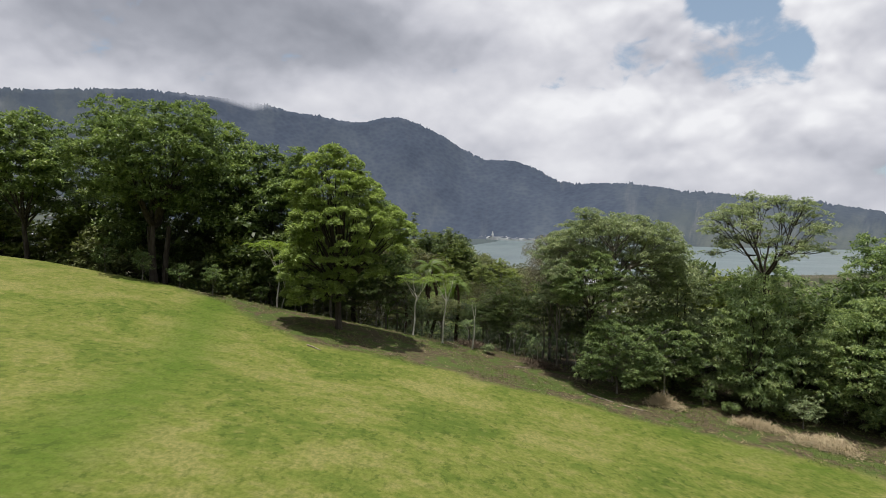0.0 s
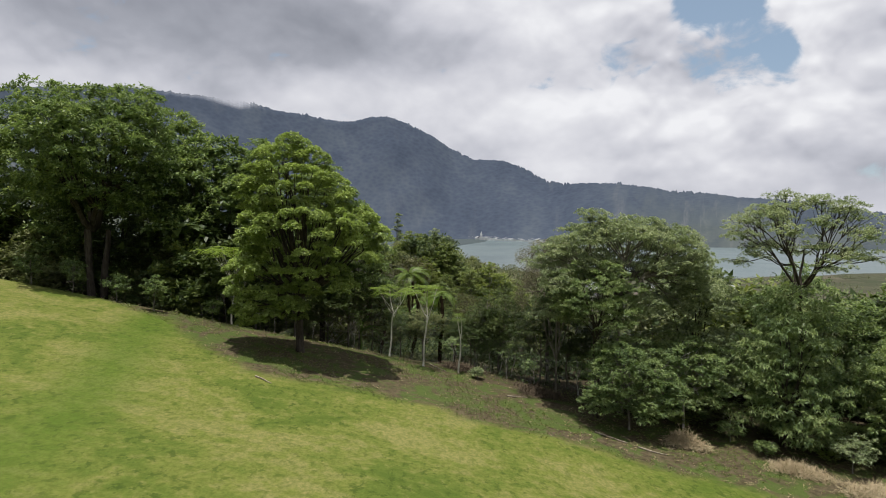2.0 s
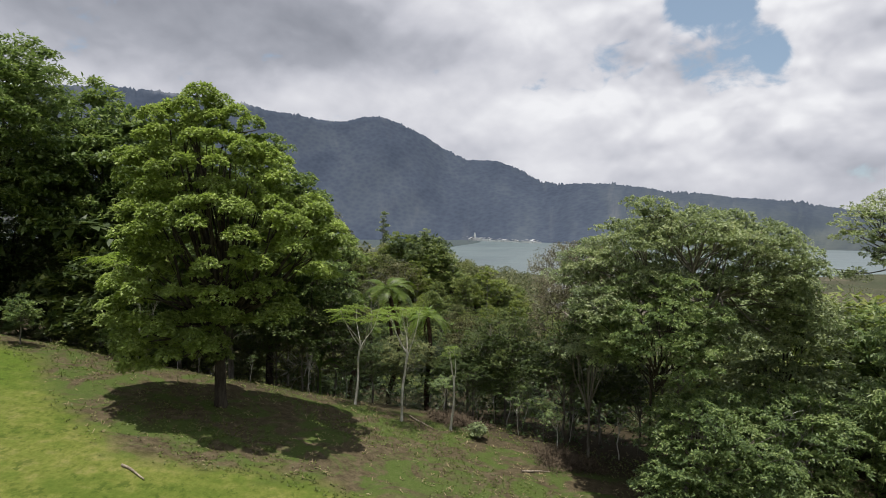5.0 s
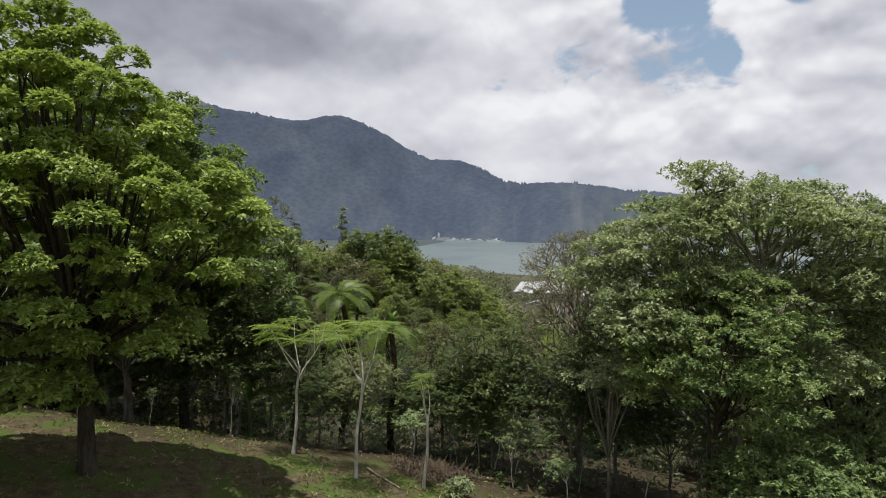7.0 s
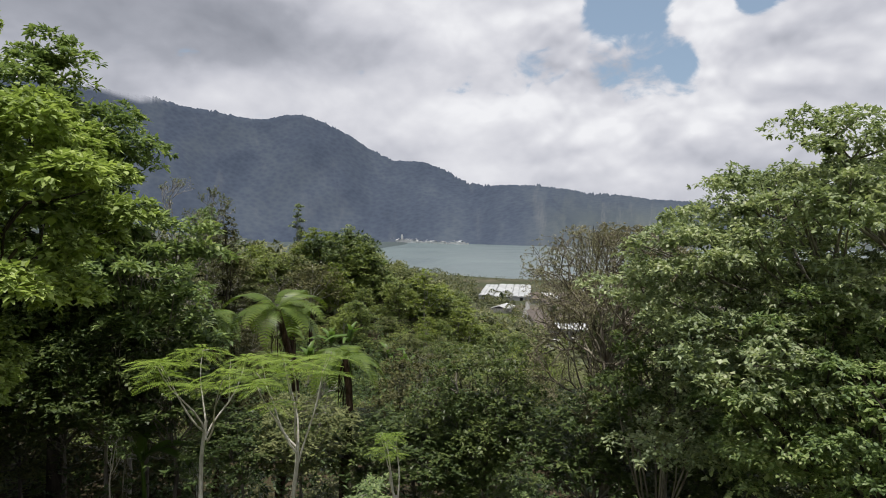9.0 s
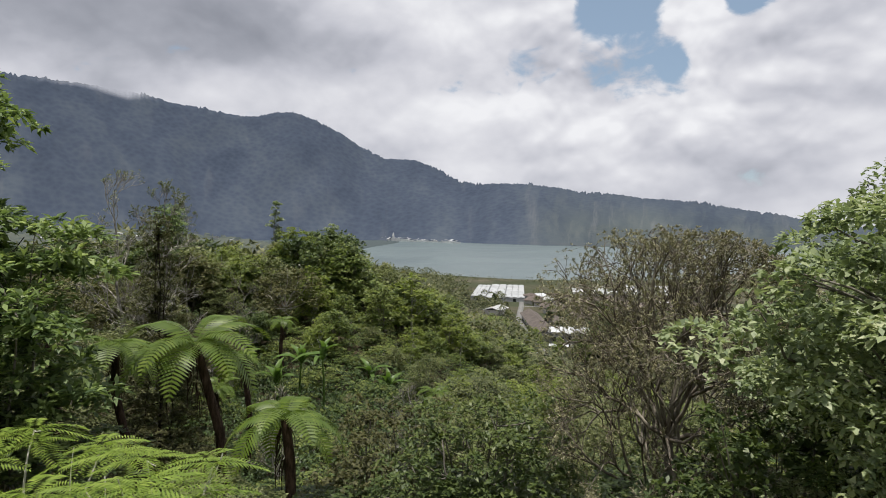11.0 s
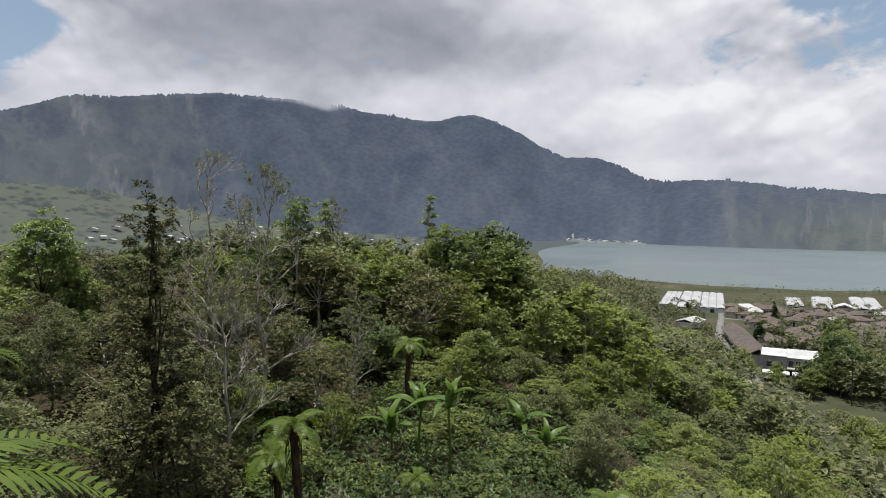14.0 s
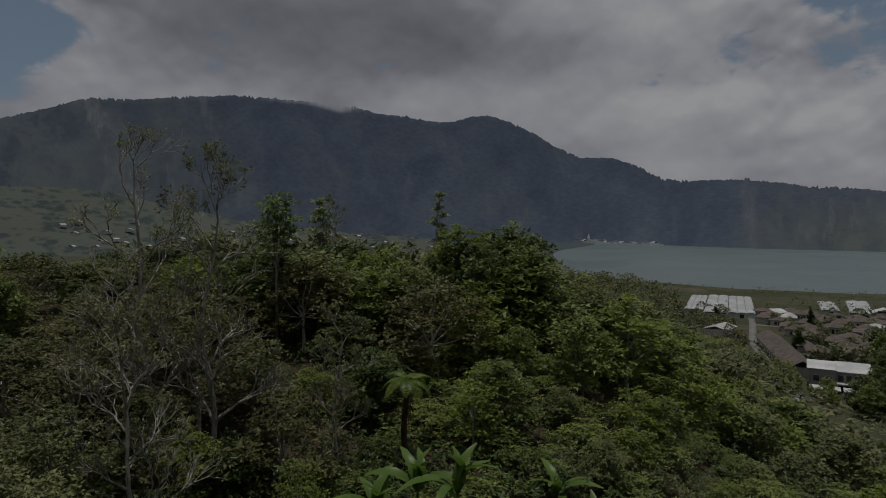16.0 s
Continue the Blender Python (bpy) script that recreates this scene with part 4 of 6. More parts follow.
# the grey-brown twiggy tree below the domed one
def twiggy_tree(x, y, top, reach, seed, label):
    """A dome of fine forking twigs, each ending in a few upright narrow leaves."""
    rng = seeded(seed)
    root = thing("twiggy_tree", on(x, y), label, "tree")
    h = top - float(ground(x, y))
    trunk, boughs, tips = Geo(), Geo(), []
    fork = h * 0.60
    path = limb(rng, (0, 0, -0.5), (0.3, 0.1, fork), 0.0, 7)
    tube(trunk, path, np.linspace(0.30, 0.17, 7), 9)
    for i in range(26):
        a, k = i * 2.4, np.sqrt((i + 0.5) / 18)
        rise = 1.0 - 0.42 * k ** 4 if i < 18 else 0.12 + 0.05 * (i - 18)
        k = min(k, 1.0)
        way = np.array((np.cos(a) * k * reach, np.sin(a) * k * reach, (h - fork) * rise))
        branching(rng, boughs, path[-1 - i % 2], way, np.linalg.norm(way) * 0.26, 0.075, 6 if i < 18 else 5, tips, 0.04, 0.75, 0.008)
    ends = np.array([t[0] for t in tips])
    shrink = np.array((reach / np.percentile(np.abs(ends[:, 0]), 94), reach / np.percentile(np.abs(ends[:, 1]), 94), (h - fork) / (np.percentile(ends[:, 2], 85) - fork)))
    low = np.array((0, 0, fork))

    def domed(q):
        """Fits a point into the even dome that the crown fills."""
        q = (q - low) * shrink + low
        wide = np.hypot(q[..., 0], q[..., 1]) / reach
        q[..., :2] *= (np.where(wide > 0.9, 0.9 + 0.30 * (wide - 0.9), wide) / np.maximum(wide, 1e-6))[..., None]
        k = np.minimum(np.hypot(q[..., 0], q[..., 1]) / reach, 1.15)
        roof = h - 0.24 * (h - fork) * k ** 3.5
        q[..., 2] = np.where(q[..., 2] > roof, roof + 0.16 * (q[..., 2] - roof), q[..., 2])
        return q

    boughs.v = [domed(np.asarray(v, float)).astype(np.float32) for v in boughs.v]
    tips = [(domed(np.array(q, float)), d) for q, d in tips]
    part("trunk", trunk, BARK_GREY, root)
    part("branchwork", boughs, BARK_TWIG, root)
    p = np.array([t[0] for t in tips])
    d = np.array([t[1] for t in tips]) + (0, 0, 0.5)
    back = rng.random((len(p), 1)) * 0.8
    p = np.concatenate([p, p - d * back * 0.8, p - d * back * 1.6])
    d = np.concatenate([d, d, d])
    geo = Geo()
    geo.add(*leaves(rng, p, d, 8, 0.105, 0.036, -0.10, 0.65, 0.7))
    part("crown", geo, LEAF_SILVER, root)


twiggy_tree(14.4, 92.6, 12.5, 4.8, 41, "rounded half-bare grey-brown tree bristling with twigs")

# slender pale-stemmed trees with flat feathery crowns
PALE = "pale slender trees at the forest edge"


def sprays(geo, rng, origin, count, length):
    """Flat feathery leaf sprays that fan out from a branch tip."""
    for i in range(count):
        a = i * 6.283 / count + rng.uniform(-0.35, 0.35)
        d = np.array((np.cos(a), np.sin(a), rng.uniform(-0.12, 0.22)))
        side = np.array((-np.sin(a), np.cos(a), rng.uniform(-0.15, 0.15)))
        ln = length * rng.uniform(0.7, 1.2)
        k = np.repeat(np.linspace(0.08, 1.0, 15), 2)[:, None]
        s = np.tile((1.0, -1.0), 15)[:, None]
        p = origin + d * ln * k - np.array((0, 0, 0.28)) * ln * k ** 2
        out = side * s * 0.9 + d * 0.45
        reach = ln * (0.10 + 0.22 * np.sin(np.pi * np.clip(k * 0.92 + 0.06, 0, 1))) * rng.uniform(0.8, 1.2, (30, 1))
        half = d * ln * 0.021
        tip = p + out * reach - np.array((0, 0, 0.16)) * reach
        mid = p + out * reach * 0.5
        geo.add(np.stack([p, mid + half, tip, mid - half], 1).reshape(-1, 3), np.arange(120).reshape(-1, 4))


def feathery(x, y, top, seed, label, reach=2.6, branches=5, length=1.3):
    rng = seeded(seed)
    h = top - float(ground(x, y))
    root = thing("feathery_tree", on(x, y), label, "tree", PALE)
    tips = []
    for i in range(branches):
        a, k = i * 2.4 + seed, rng.uniform(0.35, 1.0)
        tips.append((reach * k * np.cos(a), reach * k * np.sin(a), h - 0.2 - 0.7 * k + rng.uniform(-0.5, 0.2), 0.9, 0.3))
    wood(rng, root, tips, 0.12, h * 0.62, BARK_PALE, 1, 1, 0.5, (rng.uniform(-0.6, 0.6), rng.uniform(-0.4, 0.4)), 0.022)
    geo = Geo()
    for tx, ty, tz, _, _ in tips:
        sprays(geo, rng, np.array((tx, ty, tz + 0.15)), 7, length)
        for _ in range(2):
            sprays(geo, rng, np.array((tx + rng.uniform(-0.9, 0.9), ty + rng.uniform(-0.9, 0.9), tz + rng.uniform(-0.6, 0.35))), 6, length * 0.9)
    part("crown", geo, LEAF_FEATHER, root)


feathery(-6.0, 88.9, 7.5, 51, "slender pale-trunked tree with flat bright feathery foliage", 2.7, 5, 1.35)
feathery(-1.6, 86.2, 7.7, 52, "crooked pale-trunked tree with a thin feathery crown", 2.4, 5, 1.25)
feathery(2.7, 86.4, 4.4, 54, "leaning pale sapling with few feathery leaves", 0.6, 3, 0.6)
feathery(-26.5, 90.5, 11.8, 55, "spreading pale tree with light feathery foliage", 4.0, 8, 1.7)

# ---- ferns, bananas and bare trees ----
def frond_mesh(length, seed):
    """One arching tree-fern frond: a rib with two rows of drooping leaflets."""
    geo, rng = Geo(), seeded(seed)
    s = np.linspace(0, 1, 9)
    curve = lambda k: np.stack([length * (k - 0.12 * k * k), 0 * k, length * (0.66 * k - 0.98 * k * k)], -1)
    tube(geo, curve(s), np.linspace(0.026, 0.008, 9) * length / 3, 4)
    k = np.repeat(np.linspace(0.10, 0.985, 23), 2)
    side = np.tile((1.0, -1.0), 23)
    p = curve(k)
    ln = length * 0.25 * np.sin(np.pi * np.clip(0.10 + 0.90 * k, 0, 1)) ** 0.75 * rng.uniform(0.9, 1.1, 46) + 0.03
    d = np.stack([0.38 + 0 * k, side * 0.9, -0.12 - 0.08 * k], -1)
    d /= np.linalg.norm(d, axis=1)[:, None]
    along = np.gradient(curve(np.linspace(0, 1, 46)), axis=0)
    along /= np.linalg.norm(along, axis=1)[:, None]
    half = along * (length * 0.0175)
    tip = p + d * ln[:, None] - np.array((0, 0, 0.10)) * ln[:, None]
    mid = p + d * ln[:, None] * 0.55
    verts = np.stack([p - half * 0.6, p + half * 0.6, mid + half, mid - half, tip - half * 0.1, tip + half * 0.25], 1).reshape(-1, 3)
    i = np.arange(46)[:, None] * 6
    geo.add(verts, np.concatenate([i + (0, 1, 2, 3), i + (3, 2, 5, 4)]))
    return geo.mesh("frond", FROND)


def tree_fern(x, y, crown_z, length, count, seed, label):
    rng = seeded(seed)
    base = float(ground(x, y))
    root = thing("tree_fern", (x, y, base), label, "tree fern", "tree ferns of the slope")
    trunk = Geo()
    h = crown_z - base
    tube(trunk, limb(rng, (0, 0, -0.4), (0, 0, h), 0.0, 7), np.linspace(0.30, 0.20, 7), 8)
    for i in range(34):
        a, z = rng.uniform(0, 6.3), h - rng.uniform(0.1, min(2.2, h * 0.5))
        tube(trunk, [(0.2 * np.cos(a), 0.2 * np.sin(a), z), (0.4 * np.cos(a), 0.4 * np.sin(a), z - 0.5), (0.42 * np.cos(a), 0.42 * np.sin(a), z - 1.2)], (0.03, 0.02, 0.008), 3)
    part("trunk", trunk, FERN_TRUNK, root)
    me = frond_mesh(length, seed)
    for i in range(count):
        f = part("frond", me, FROND, root)
        k = rng.uniform(0.8, 1.1)
        f.matrix_basis = pose(0, 0, h, 0, rng.uniform(-26, 14) if i % 3 else rng.uniform(10, 30), i * 360 / count + rng.uniform(-12, 12)) @ Matrix.Scale(k, 4)


tree_fern(-4.2, 101.4, 7.3, 4.1, 12, 61, "large tree fern with a full rosette of green fronds")
tree_fern(0.3, 98.0, 4.7, 3.2, 10, 62, "yellow-green tree fern on a shaggy brown trunk")
tree_fern(-9.5, 106.0, 6.4, 3.3, 13, 63, "tree fern with arching fronds among shrubs")
tree_fern(-7.0, 154.5, 0.2, 2.6, 10, 64, "young tree fern in the middle of the wooded slope")
tree_fern(-9.4, 128.0, -1.6, 2.6, 11, 65, "tree fern half sunk in dark shrubs")
tree_fern(10.0, 126.0, -2.2, 2.2, 9, 66, "small tree fern between shrubs")
tree_fern(-6.0, 122.6, 2.2, 2.2, 9, 67, "small bright tree fern between shrubs")
tree_fern(-17.5, 115.0, 6.6, 2.9, 11, 68, "tree fern with drooping fronds on the slope")
tree_fern(-2.5, 136.5, -6.0, 2.0, 8, 69, "low tree fern under the bushes")


def banana_leaf(length, seed):
    geo = Geo()
    k = np.linspace(0, 1, 9)
    wide = length * 0.095 * np.sin(np.pi * np.clip(0.06 + 0.92 * k, 0, 1)) ** 0.6
    mid = np.stack([length * (0.55 * k + 0.3 * k * k), 0 * k, length * (0.9 * k - 0.75 * k * k)], -1)
    rag = 1 + 0.12 * np.sin(np.arange(9) * 2.1 + seed)
    l = mid + np.stack([0 * k, wide * rag, 0.35 * wide], -1)
    r = mid + np.stack([0 * k, -wide / rag, 0.35 * wide], -1)
    i = np.arange(8)[:, None]
    geo.add(np.concatenate([l, mid, r]), np.concatenate([np.hstack([i, i + 9, i + 10, i + 1]), np.hstack([i + 9, i + 18, i + 19, i + 10])]))
    return geo.mesh("leaf", BANANA, True)


def banana(x, y, height, seed, label):
    rng = seeded(seed)
    root = thing("banana_plant", on(x, y), label, "banana plant", "banana plants of the slope")
    stalk = Geo()
    tube(stalk, limb(rng, (0, 0, -0.3), (0, 0, height), 0, 5), np.linspace(0.16, 0.08, 5), 7)
    part("stalk", stalk, BANANA, root)
    me = banana_leaf(3.7, seed)
    for i in range(8):
        f = part("leaf", me, BANANA, root)
        f.matrix_basis = pose(0, 0, height - 0.1, rng.uniform(-15, 15), rng.uniform(-58, 12), i * 137 + rng.uniform(-20, 20)) @ Matrix.Scale(rng.uniform(0.75, 1.1), 4)


banana(4.6, 152.5, 1.2, 71, "banana plant with broad pale leaves in thicket")
banana(6.8, 149.6, 0.9, 72, "small banana plant with upright leaves")
banana(-1.0, 141.6, 6.6, 73, "banana plant with wide spread leaves")
banana(-3.4, 142.4, 6.0, 77, "banana plant leaning against its neighbour")
banana(-6.4, 144.3, 2.9, 74, "young banana plant beside taller ones")
banana(-10.6, 95.6, 3.0, 75, "banana plant in deep shade under trees")


def bare_tree(x, y, top, seed, label, reach=3.0, leaf=SLOPE_OLIVE, leafy=0.5):
    rng = seeded(seed)
    h = top - float(ground(x, y))
    root = thing("bare_tree", on(x, y), label, "tree", "half-bare trees of the slope")
    trunk, boughs, tips = Geo(), Geo(), []
    lean = np.array((rng.uniform(-0.6, 0.6), rng.uniform(-0.4, 0.4), 0))
    path = limb(rng, (0, 0, -0.5), lean + (0, 0, h * 0.80), 0.0, 11)
    thick = 0.06 + 0.008 * h
    tube(trunk, path, np.linspace(thick, thick * 0.3, 11), 7)
    for i in range(11):
        k = 3 + (i * 8) // 11
        a = i * 2.4 + seed
        out = 1.0 - 0.5 * (k - 3) / 8
        way = np.array((np.cos(a) * reach * out, np.sin(a) * reach * out, h * 0.13))
        branching(rng, boughs, path[k], way, np.linalg.norm(way) * 0.38, thick * (0.58 - 0.03 * i), 5, tips, 0.22, 0.75, 0.014)
    branching(rng, boughs, path[-1], (0, 0, 1), h * 0.07, thick * 0.3, 5, tips, 0.2, 0.65, 0.014)
    part("trunk", trunk, BARK_DRY, root)
    part("branchwork", boughs, BARK_DRY, root)
    p, d = np.array([t[0] for t in tips]), np.array([t[1] for t in tips])
    keep = rng.random(len(p)) < leafy + 0.25
    geo = Geo()
    geo.add(*leaves(rng, p[keep], d[keep], int(2 + 7 * leafy), 0.20, 0.11, 0.1, 0.9, 0.6))
    part("crown", geo, leaf, root)
    return root


bare_tree(-25.5, 148.3, 18.6, 81, "pale half-dead tree with forked bare limbs", 4.4, leafy=0.35)
bare_tree(-20.7, 149.5, 17.0, 82, "half-bare tree with sparse brown foliage", 4.2, leafy=0.8)
bare_tree(-17.5, 137.0, 8.0, 83, "pale branching tree almost without leaves", 3.4, leafy=0.3)
bare_tree(-12.0, 152.5, 5.6, 84, "dry shrub-tree with whitish stems", 2.4, leafy=0.5)
bare_tree(-36.0, 216.0, 17.5, 85, "thin half-bare tree on the crest", 2.6, leafy=0.6)
bare_tree(7.0, 118.0, 0.5, 86, "dead grey bush with bare upright twigs", 1.8, leafy=0.12)
bare_tree(-3.0, 119.0, 0.2, 87, "dead grey bush with tangled twigs", 1.6, leafy=0.12)

tree("narrow_tree", on(-11.6, 119.6), "narrow pointed tree with dark brownish leaves",
     [((1.2 - 0.08 * i) * np.sin(i * 2.1), (1.2 - 0.08 * i) * np.cos(i * 1.7), 2.0 + i * 1.52, max(3.7 - 0.26 * i, 0.95), 1.9) for i in range(13)], SLOPE_BROWN, BARK_DARK, 7.5, 7, (0.17, 0.10), 0.14, 14.0, 91, 0.3, 2, tuft=(0.45, 0.6, 6))
tree("forest_tree", on(-27.0, 103.0), "dark tree filling the gap behind the lone one",
     crown_lobes(seeded(12), 6.0, 4.0, 31.5, 15, -0.2, 0.42), LEAF_BIG, BARK_DARK, 1.1, 5, (0.6, 0.26), 0.4, 8.0, 29, 0.25, 2, 1, BIG, tuft=WIDE)
CREST = "trees standing over the crest"
tree("crest_tree", on(-28.2, 176.0), "round green tree rising over the forest crest",
     crown_lobes(seeded(92), 3.1, float(8.6 - ground(-28.2, 176.0)), float(15.9 - ground(-28.2, 176.0)), 9, 0.1, 0.42), LEAF_MID, BARK_GREY, 2.4, 6, (0.36, 0.18), 0.2, 12.0, 92, 0.3, 1, 1, CREST, tuft=(0.7, 0.5, 6))
tree("crest_tree", on(-15.9, 213.0), "slender tree standing above its neighbours",
     crown_lobes(seeded(93), 1.7, 7.0, float(18.0 - ground(-15.9, 213.0)), 7, 0.2, 0.45), LEAF_OLIVE, BARK_GREY, 1.6, 6, (0.5, 0.22), 0.14, 8.0, 93, 0.3, 1, 1, CREST, tuft=(0.7, 0.5, 5))
tree("crest_tree", on(-4.2, 226.0), "dense dark rounded tree on the crest",
     crown_lobes(seeded(94), 4.6, 2.0, float(13.0 - ground(-4.2, 226.0)), 12, 0.1, 0.40), LEAF_OLIVE, BARK_DARK, 2.6, 6, (0.32, 0.16), 0.25, 6.0, 94, 0.3, 1, 1, CREST, tuft=(0.8, 0.6, 6))
tree("crest_tree", on(-11.0, 206.0), "bright green airy tree on the crest",
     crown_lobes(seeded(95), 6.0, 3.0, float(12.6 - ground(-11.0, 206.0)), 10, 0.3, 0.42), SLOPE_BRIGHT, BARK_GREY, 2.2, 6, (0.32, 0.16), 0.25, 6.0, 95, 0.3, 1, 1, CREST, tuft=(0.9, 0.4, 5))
tree("crest_tree", on(-36.5, 210.0), "thin green tree on the crest",
     crown_lobes(seeded(96), 2.4, 6.0, float(17.0 - ground(-36.5, 210.0)), 7, 0.2, 0.45), LEAF_OLIVE, BARK_GREY, 1.4, 6, (0.5, 0.22), 0.16, 7.0, 96, 0.3, 1, 1, CREST, tuft=(0.7, 0.5, 5))
tree("crest_tree", on(-51.0, 156.0), "dark solid tree on the slope's shoulder",
     crown_lobes(seeded(97), 5.5, 2.0, float(13.5 - ground(-51.0, 156.0)), 10, 0.2, 0.42), LEAF_BIG, BARK_DARK, 1.8, 6, (0.5, 0.22), 0.25, 6.0, 97, 0.3, 1, 1, CREST, tuft=(0.9, 0.5, 5))


# ---- the forest on the slope ----
def kind_of(name, label, lobes, leaf, bark, density, per, size, r, fork, seed, tuft, category="tree", twigs=1, twig_r=0.03, droop=0.25, steep=0.5):
    ob = tree(name, (0, 0, 0), label, lobes, leaf, bark, density, per, size, r, fork, seed, droop, twigs, 1, name.replace("_", " ") + " stand", category, tuft=tuft, twig_r=twig_r, low=-0.35,
              steep=steep, small=True, apart=0.85)
    ob["used"] = 0
    return ob


def put_tree(ob, x, y, height, unit, turn, wide):
    """Sets a tree of that kind at a place; the first one is the original."""
    k = height / unit
    m = pose(*on(x, y, 0.1), 0, 0, turn) @ Matrix.Diagonal((k * wide, k * wide, k, 1))
    if ob["used"]:
        return copy_thing(ob, m)
    ob["used"] = 1
    ob.matrix_basis = m
    return ob


def lo(seed, r, z0, z1, n, taper=-0.15, size=0.40):
    return crown_lobes(seeded(seed), r, z0, z1, n, taper, size)


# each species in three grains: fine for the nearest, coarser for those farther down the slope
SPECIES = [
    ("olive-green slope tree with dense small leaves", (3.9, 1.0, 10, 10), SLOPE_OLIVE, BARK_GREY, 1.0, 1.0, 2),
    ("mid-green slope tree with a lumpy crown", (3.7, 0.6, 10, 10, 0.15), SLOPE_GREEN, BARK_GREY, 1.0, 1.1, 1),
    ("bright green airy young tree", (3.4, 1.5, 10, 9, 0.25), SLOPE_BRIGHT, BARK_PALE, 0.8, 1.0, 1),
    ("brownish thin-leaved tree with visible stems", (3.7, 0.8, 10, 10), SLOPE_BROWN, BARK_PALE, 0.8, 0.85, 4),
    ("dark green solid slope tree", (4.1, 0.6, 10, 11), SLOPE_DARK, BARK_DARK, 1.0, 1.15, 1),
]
NEAR, MIDDLE, FAR = [], [], []
for i, (label, form, leaf, bark, dense, big, twigs) in enumerate(SPECIES):
    NEAR.append(kind_of("slope_tree", label, lo(101 + i, *form), leaf, bark, 5.0 * dense, 3, (0.22 * big, 0.15 * big), 0.16, 4.0, 101 + i, (0.62, 0.65, 8), twigs=twigs, twig_r=0.022))
    MIDDLE.append(kind_of("slope_tree", label, lo(106 + i, *form), leaf, bark, 2.8 * dense, 3, (0.37 * big, 0.25 * big), 0.16, 4.0, 106 + i, (0.66, 0.7, 7), twigs=1, droop=0.2, steep=0.8))
    FAR.append(kind_of("hillside_tree", label.replace("slope", "hillside"), lo(121 + i, *form), leaf, bark, 2.0 * dense, 3, (0.46 * big, 0.30 * big), 0.16, 4.0, 121 + i, (0.75, 0.7, 6), twigs=0, droop=0.2, steep=0.8))
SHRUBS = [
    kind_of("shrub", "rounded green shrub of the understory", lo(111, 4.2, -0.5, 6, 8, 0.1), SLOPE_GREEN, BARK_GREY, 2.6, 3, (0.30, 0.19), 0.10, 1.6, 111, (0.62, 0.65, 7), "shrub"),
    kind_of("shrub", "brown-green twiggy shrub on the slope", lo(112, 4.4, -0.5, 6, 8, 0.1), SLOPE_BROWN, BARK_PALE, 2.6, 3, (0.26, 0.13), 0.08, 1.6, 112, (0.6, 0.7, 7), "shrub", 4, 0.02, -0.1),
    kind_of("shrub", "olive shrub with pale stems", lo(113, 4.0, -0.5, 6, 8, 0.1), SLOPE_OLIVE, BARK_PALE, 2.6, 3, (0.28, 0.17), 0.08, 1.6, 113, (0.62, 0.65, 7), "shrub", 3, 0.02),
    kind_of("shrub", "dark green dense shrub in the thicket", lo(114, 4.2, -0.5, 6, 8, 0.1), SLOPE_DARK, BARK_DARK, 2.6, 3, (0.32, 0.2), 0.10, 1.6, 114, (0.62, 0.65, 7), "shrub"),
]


def roof_line(x, y):
    """How high a tree may stand at a place so that the canopy keeps its even roof."""
    mound = (1.8 * np.exp(-((x + 7) / 7) ** 2) - 2.6 * float(ss(-4, 4, x)) - 0.18 * max(x, 0.0)) * float(ss(165, 200, y))
    return max(2.5, 11.6 - 0.038 * float(np.hypot(x - 4.5, y - 100)) + mound - float(ground(x, y)))


OPEN_AT = [(4.6, 152.5), (6.8, 149.6), (-1, 141.6), (-3.4, 142.4), (-6.4, 144.3), (-7, 154.5), (-9.4, 131), (10, 126), (-6.0, 122.6), (-2.5, 136.5), (-9.5, 106), (-4.2, 101.4), (0.3, 98.0), (-11.6, 119.6)]


def clear_of(x, y, h):
    """Keeps trees off the ferns and bananas, and low in front of them and under the flight."""
    for ox, oy in OPEN_AT:
        near = (x - ox) ** 2 + (y - oy) ** 2
        if near < 3.5:
            return 0.0
        if near < 8 + 12 * (h > 5):
            return 2.3
        side = x - ox - (oy - y) * (4.5 - ox) / max(oy - 104.0, 20.0)
        if 0 < oy - y < 18 and abs(side) < 3.6:
            h = min(h, 3.2)
    if abs(x - 4.5) < 6 and y < 124:
        h = min(h, 7.5)
    return h


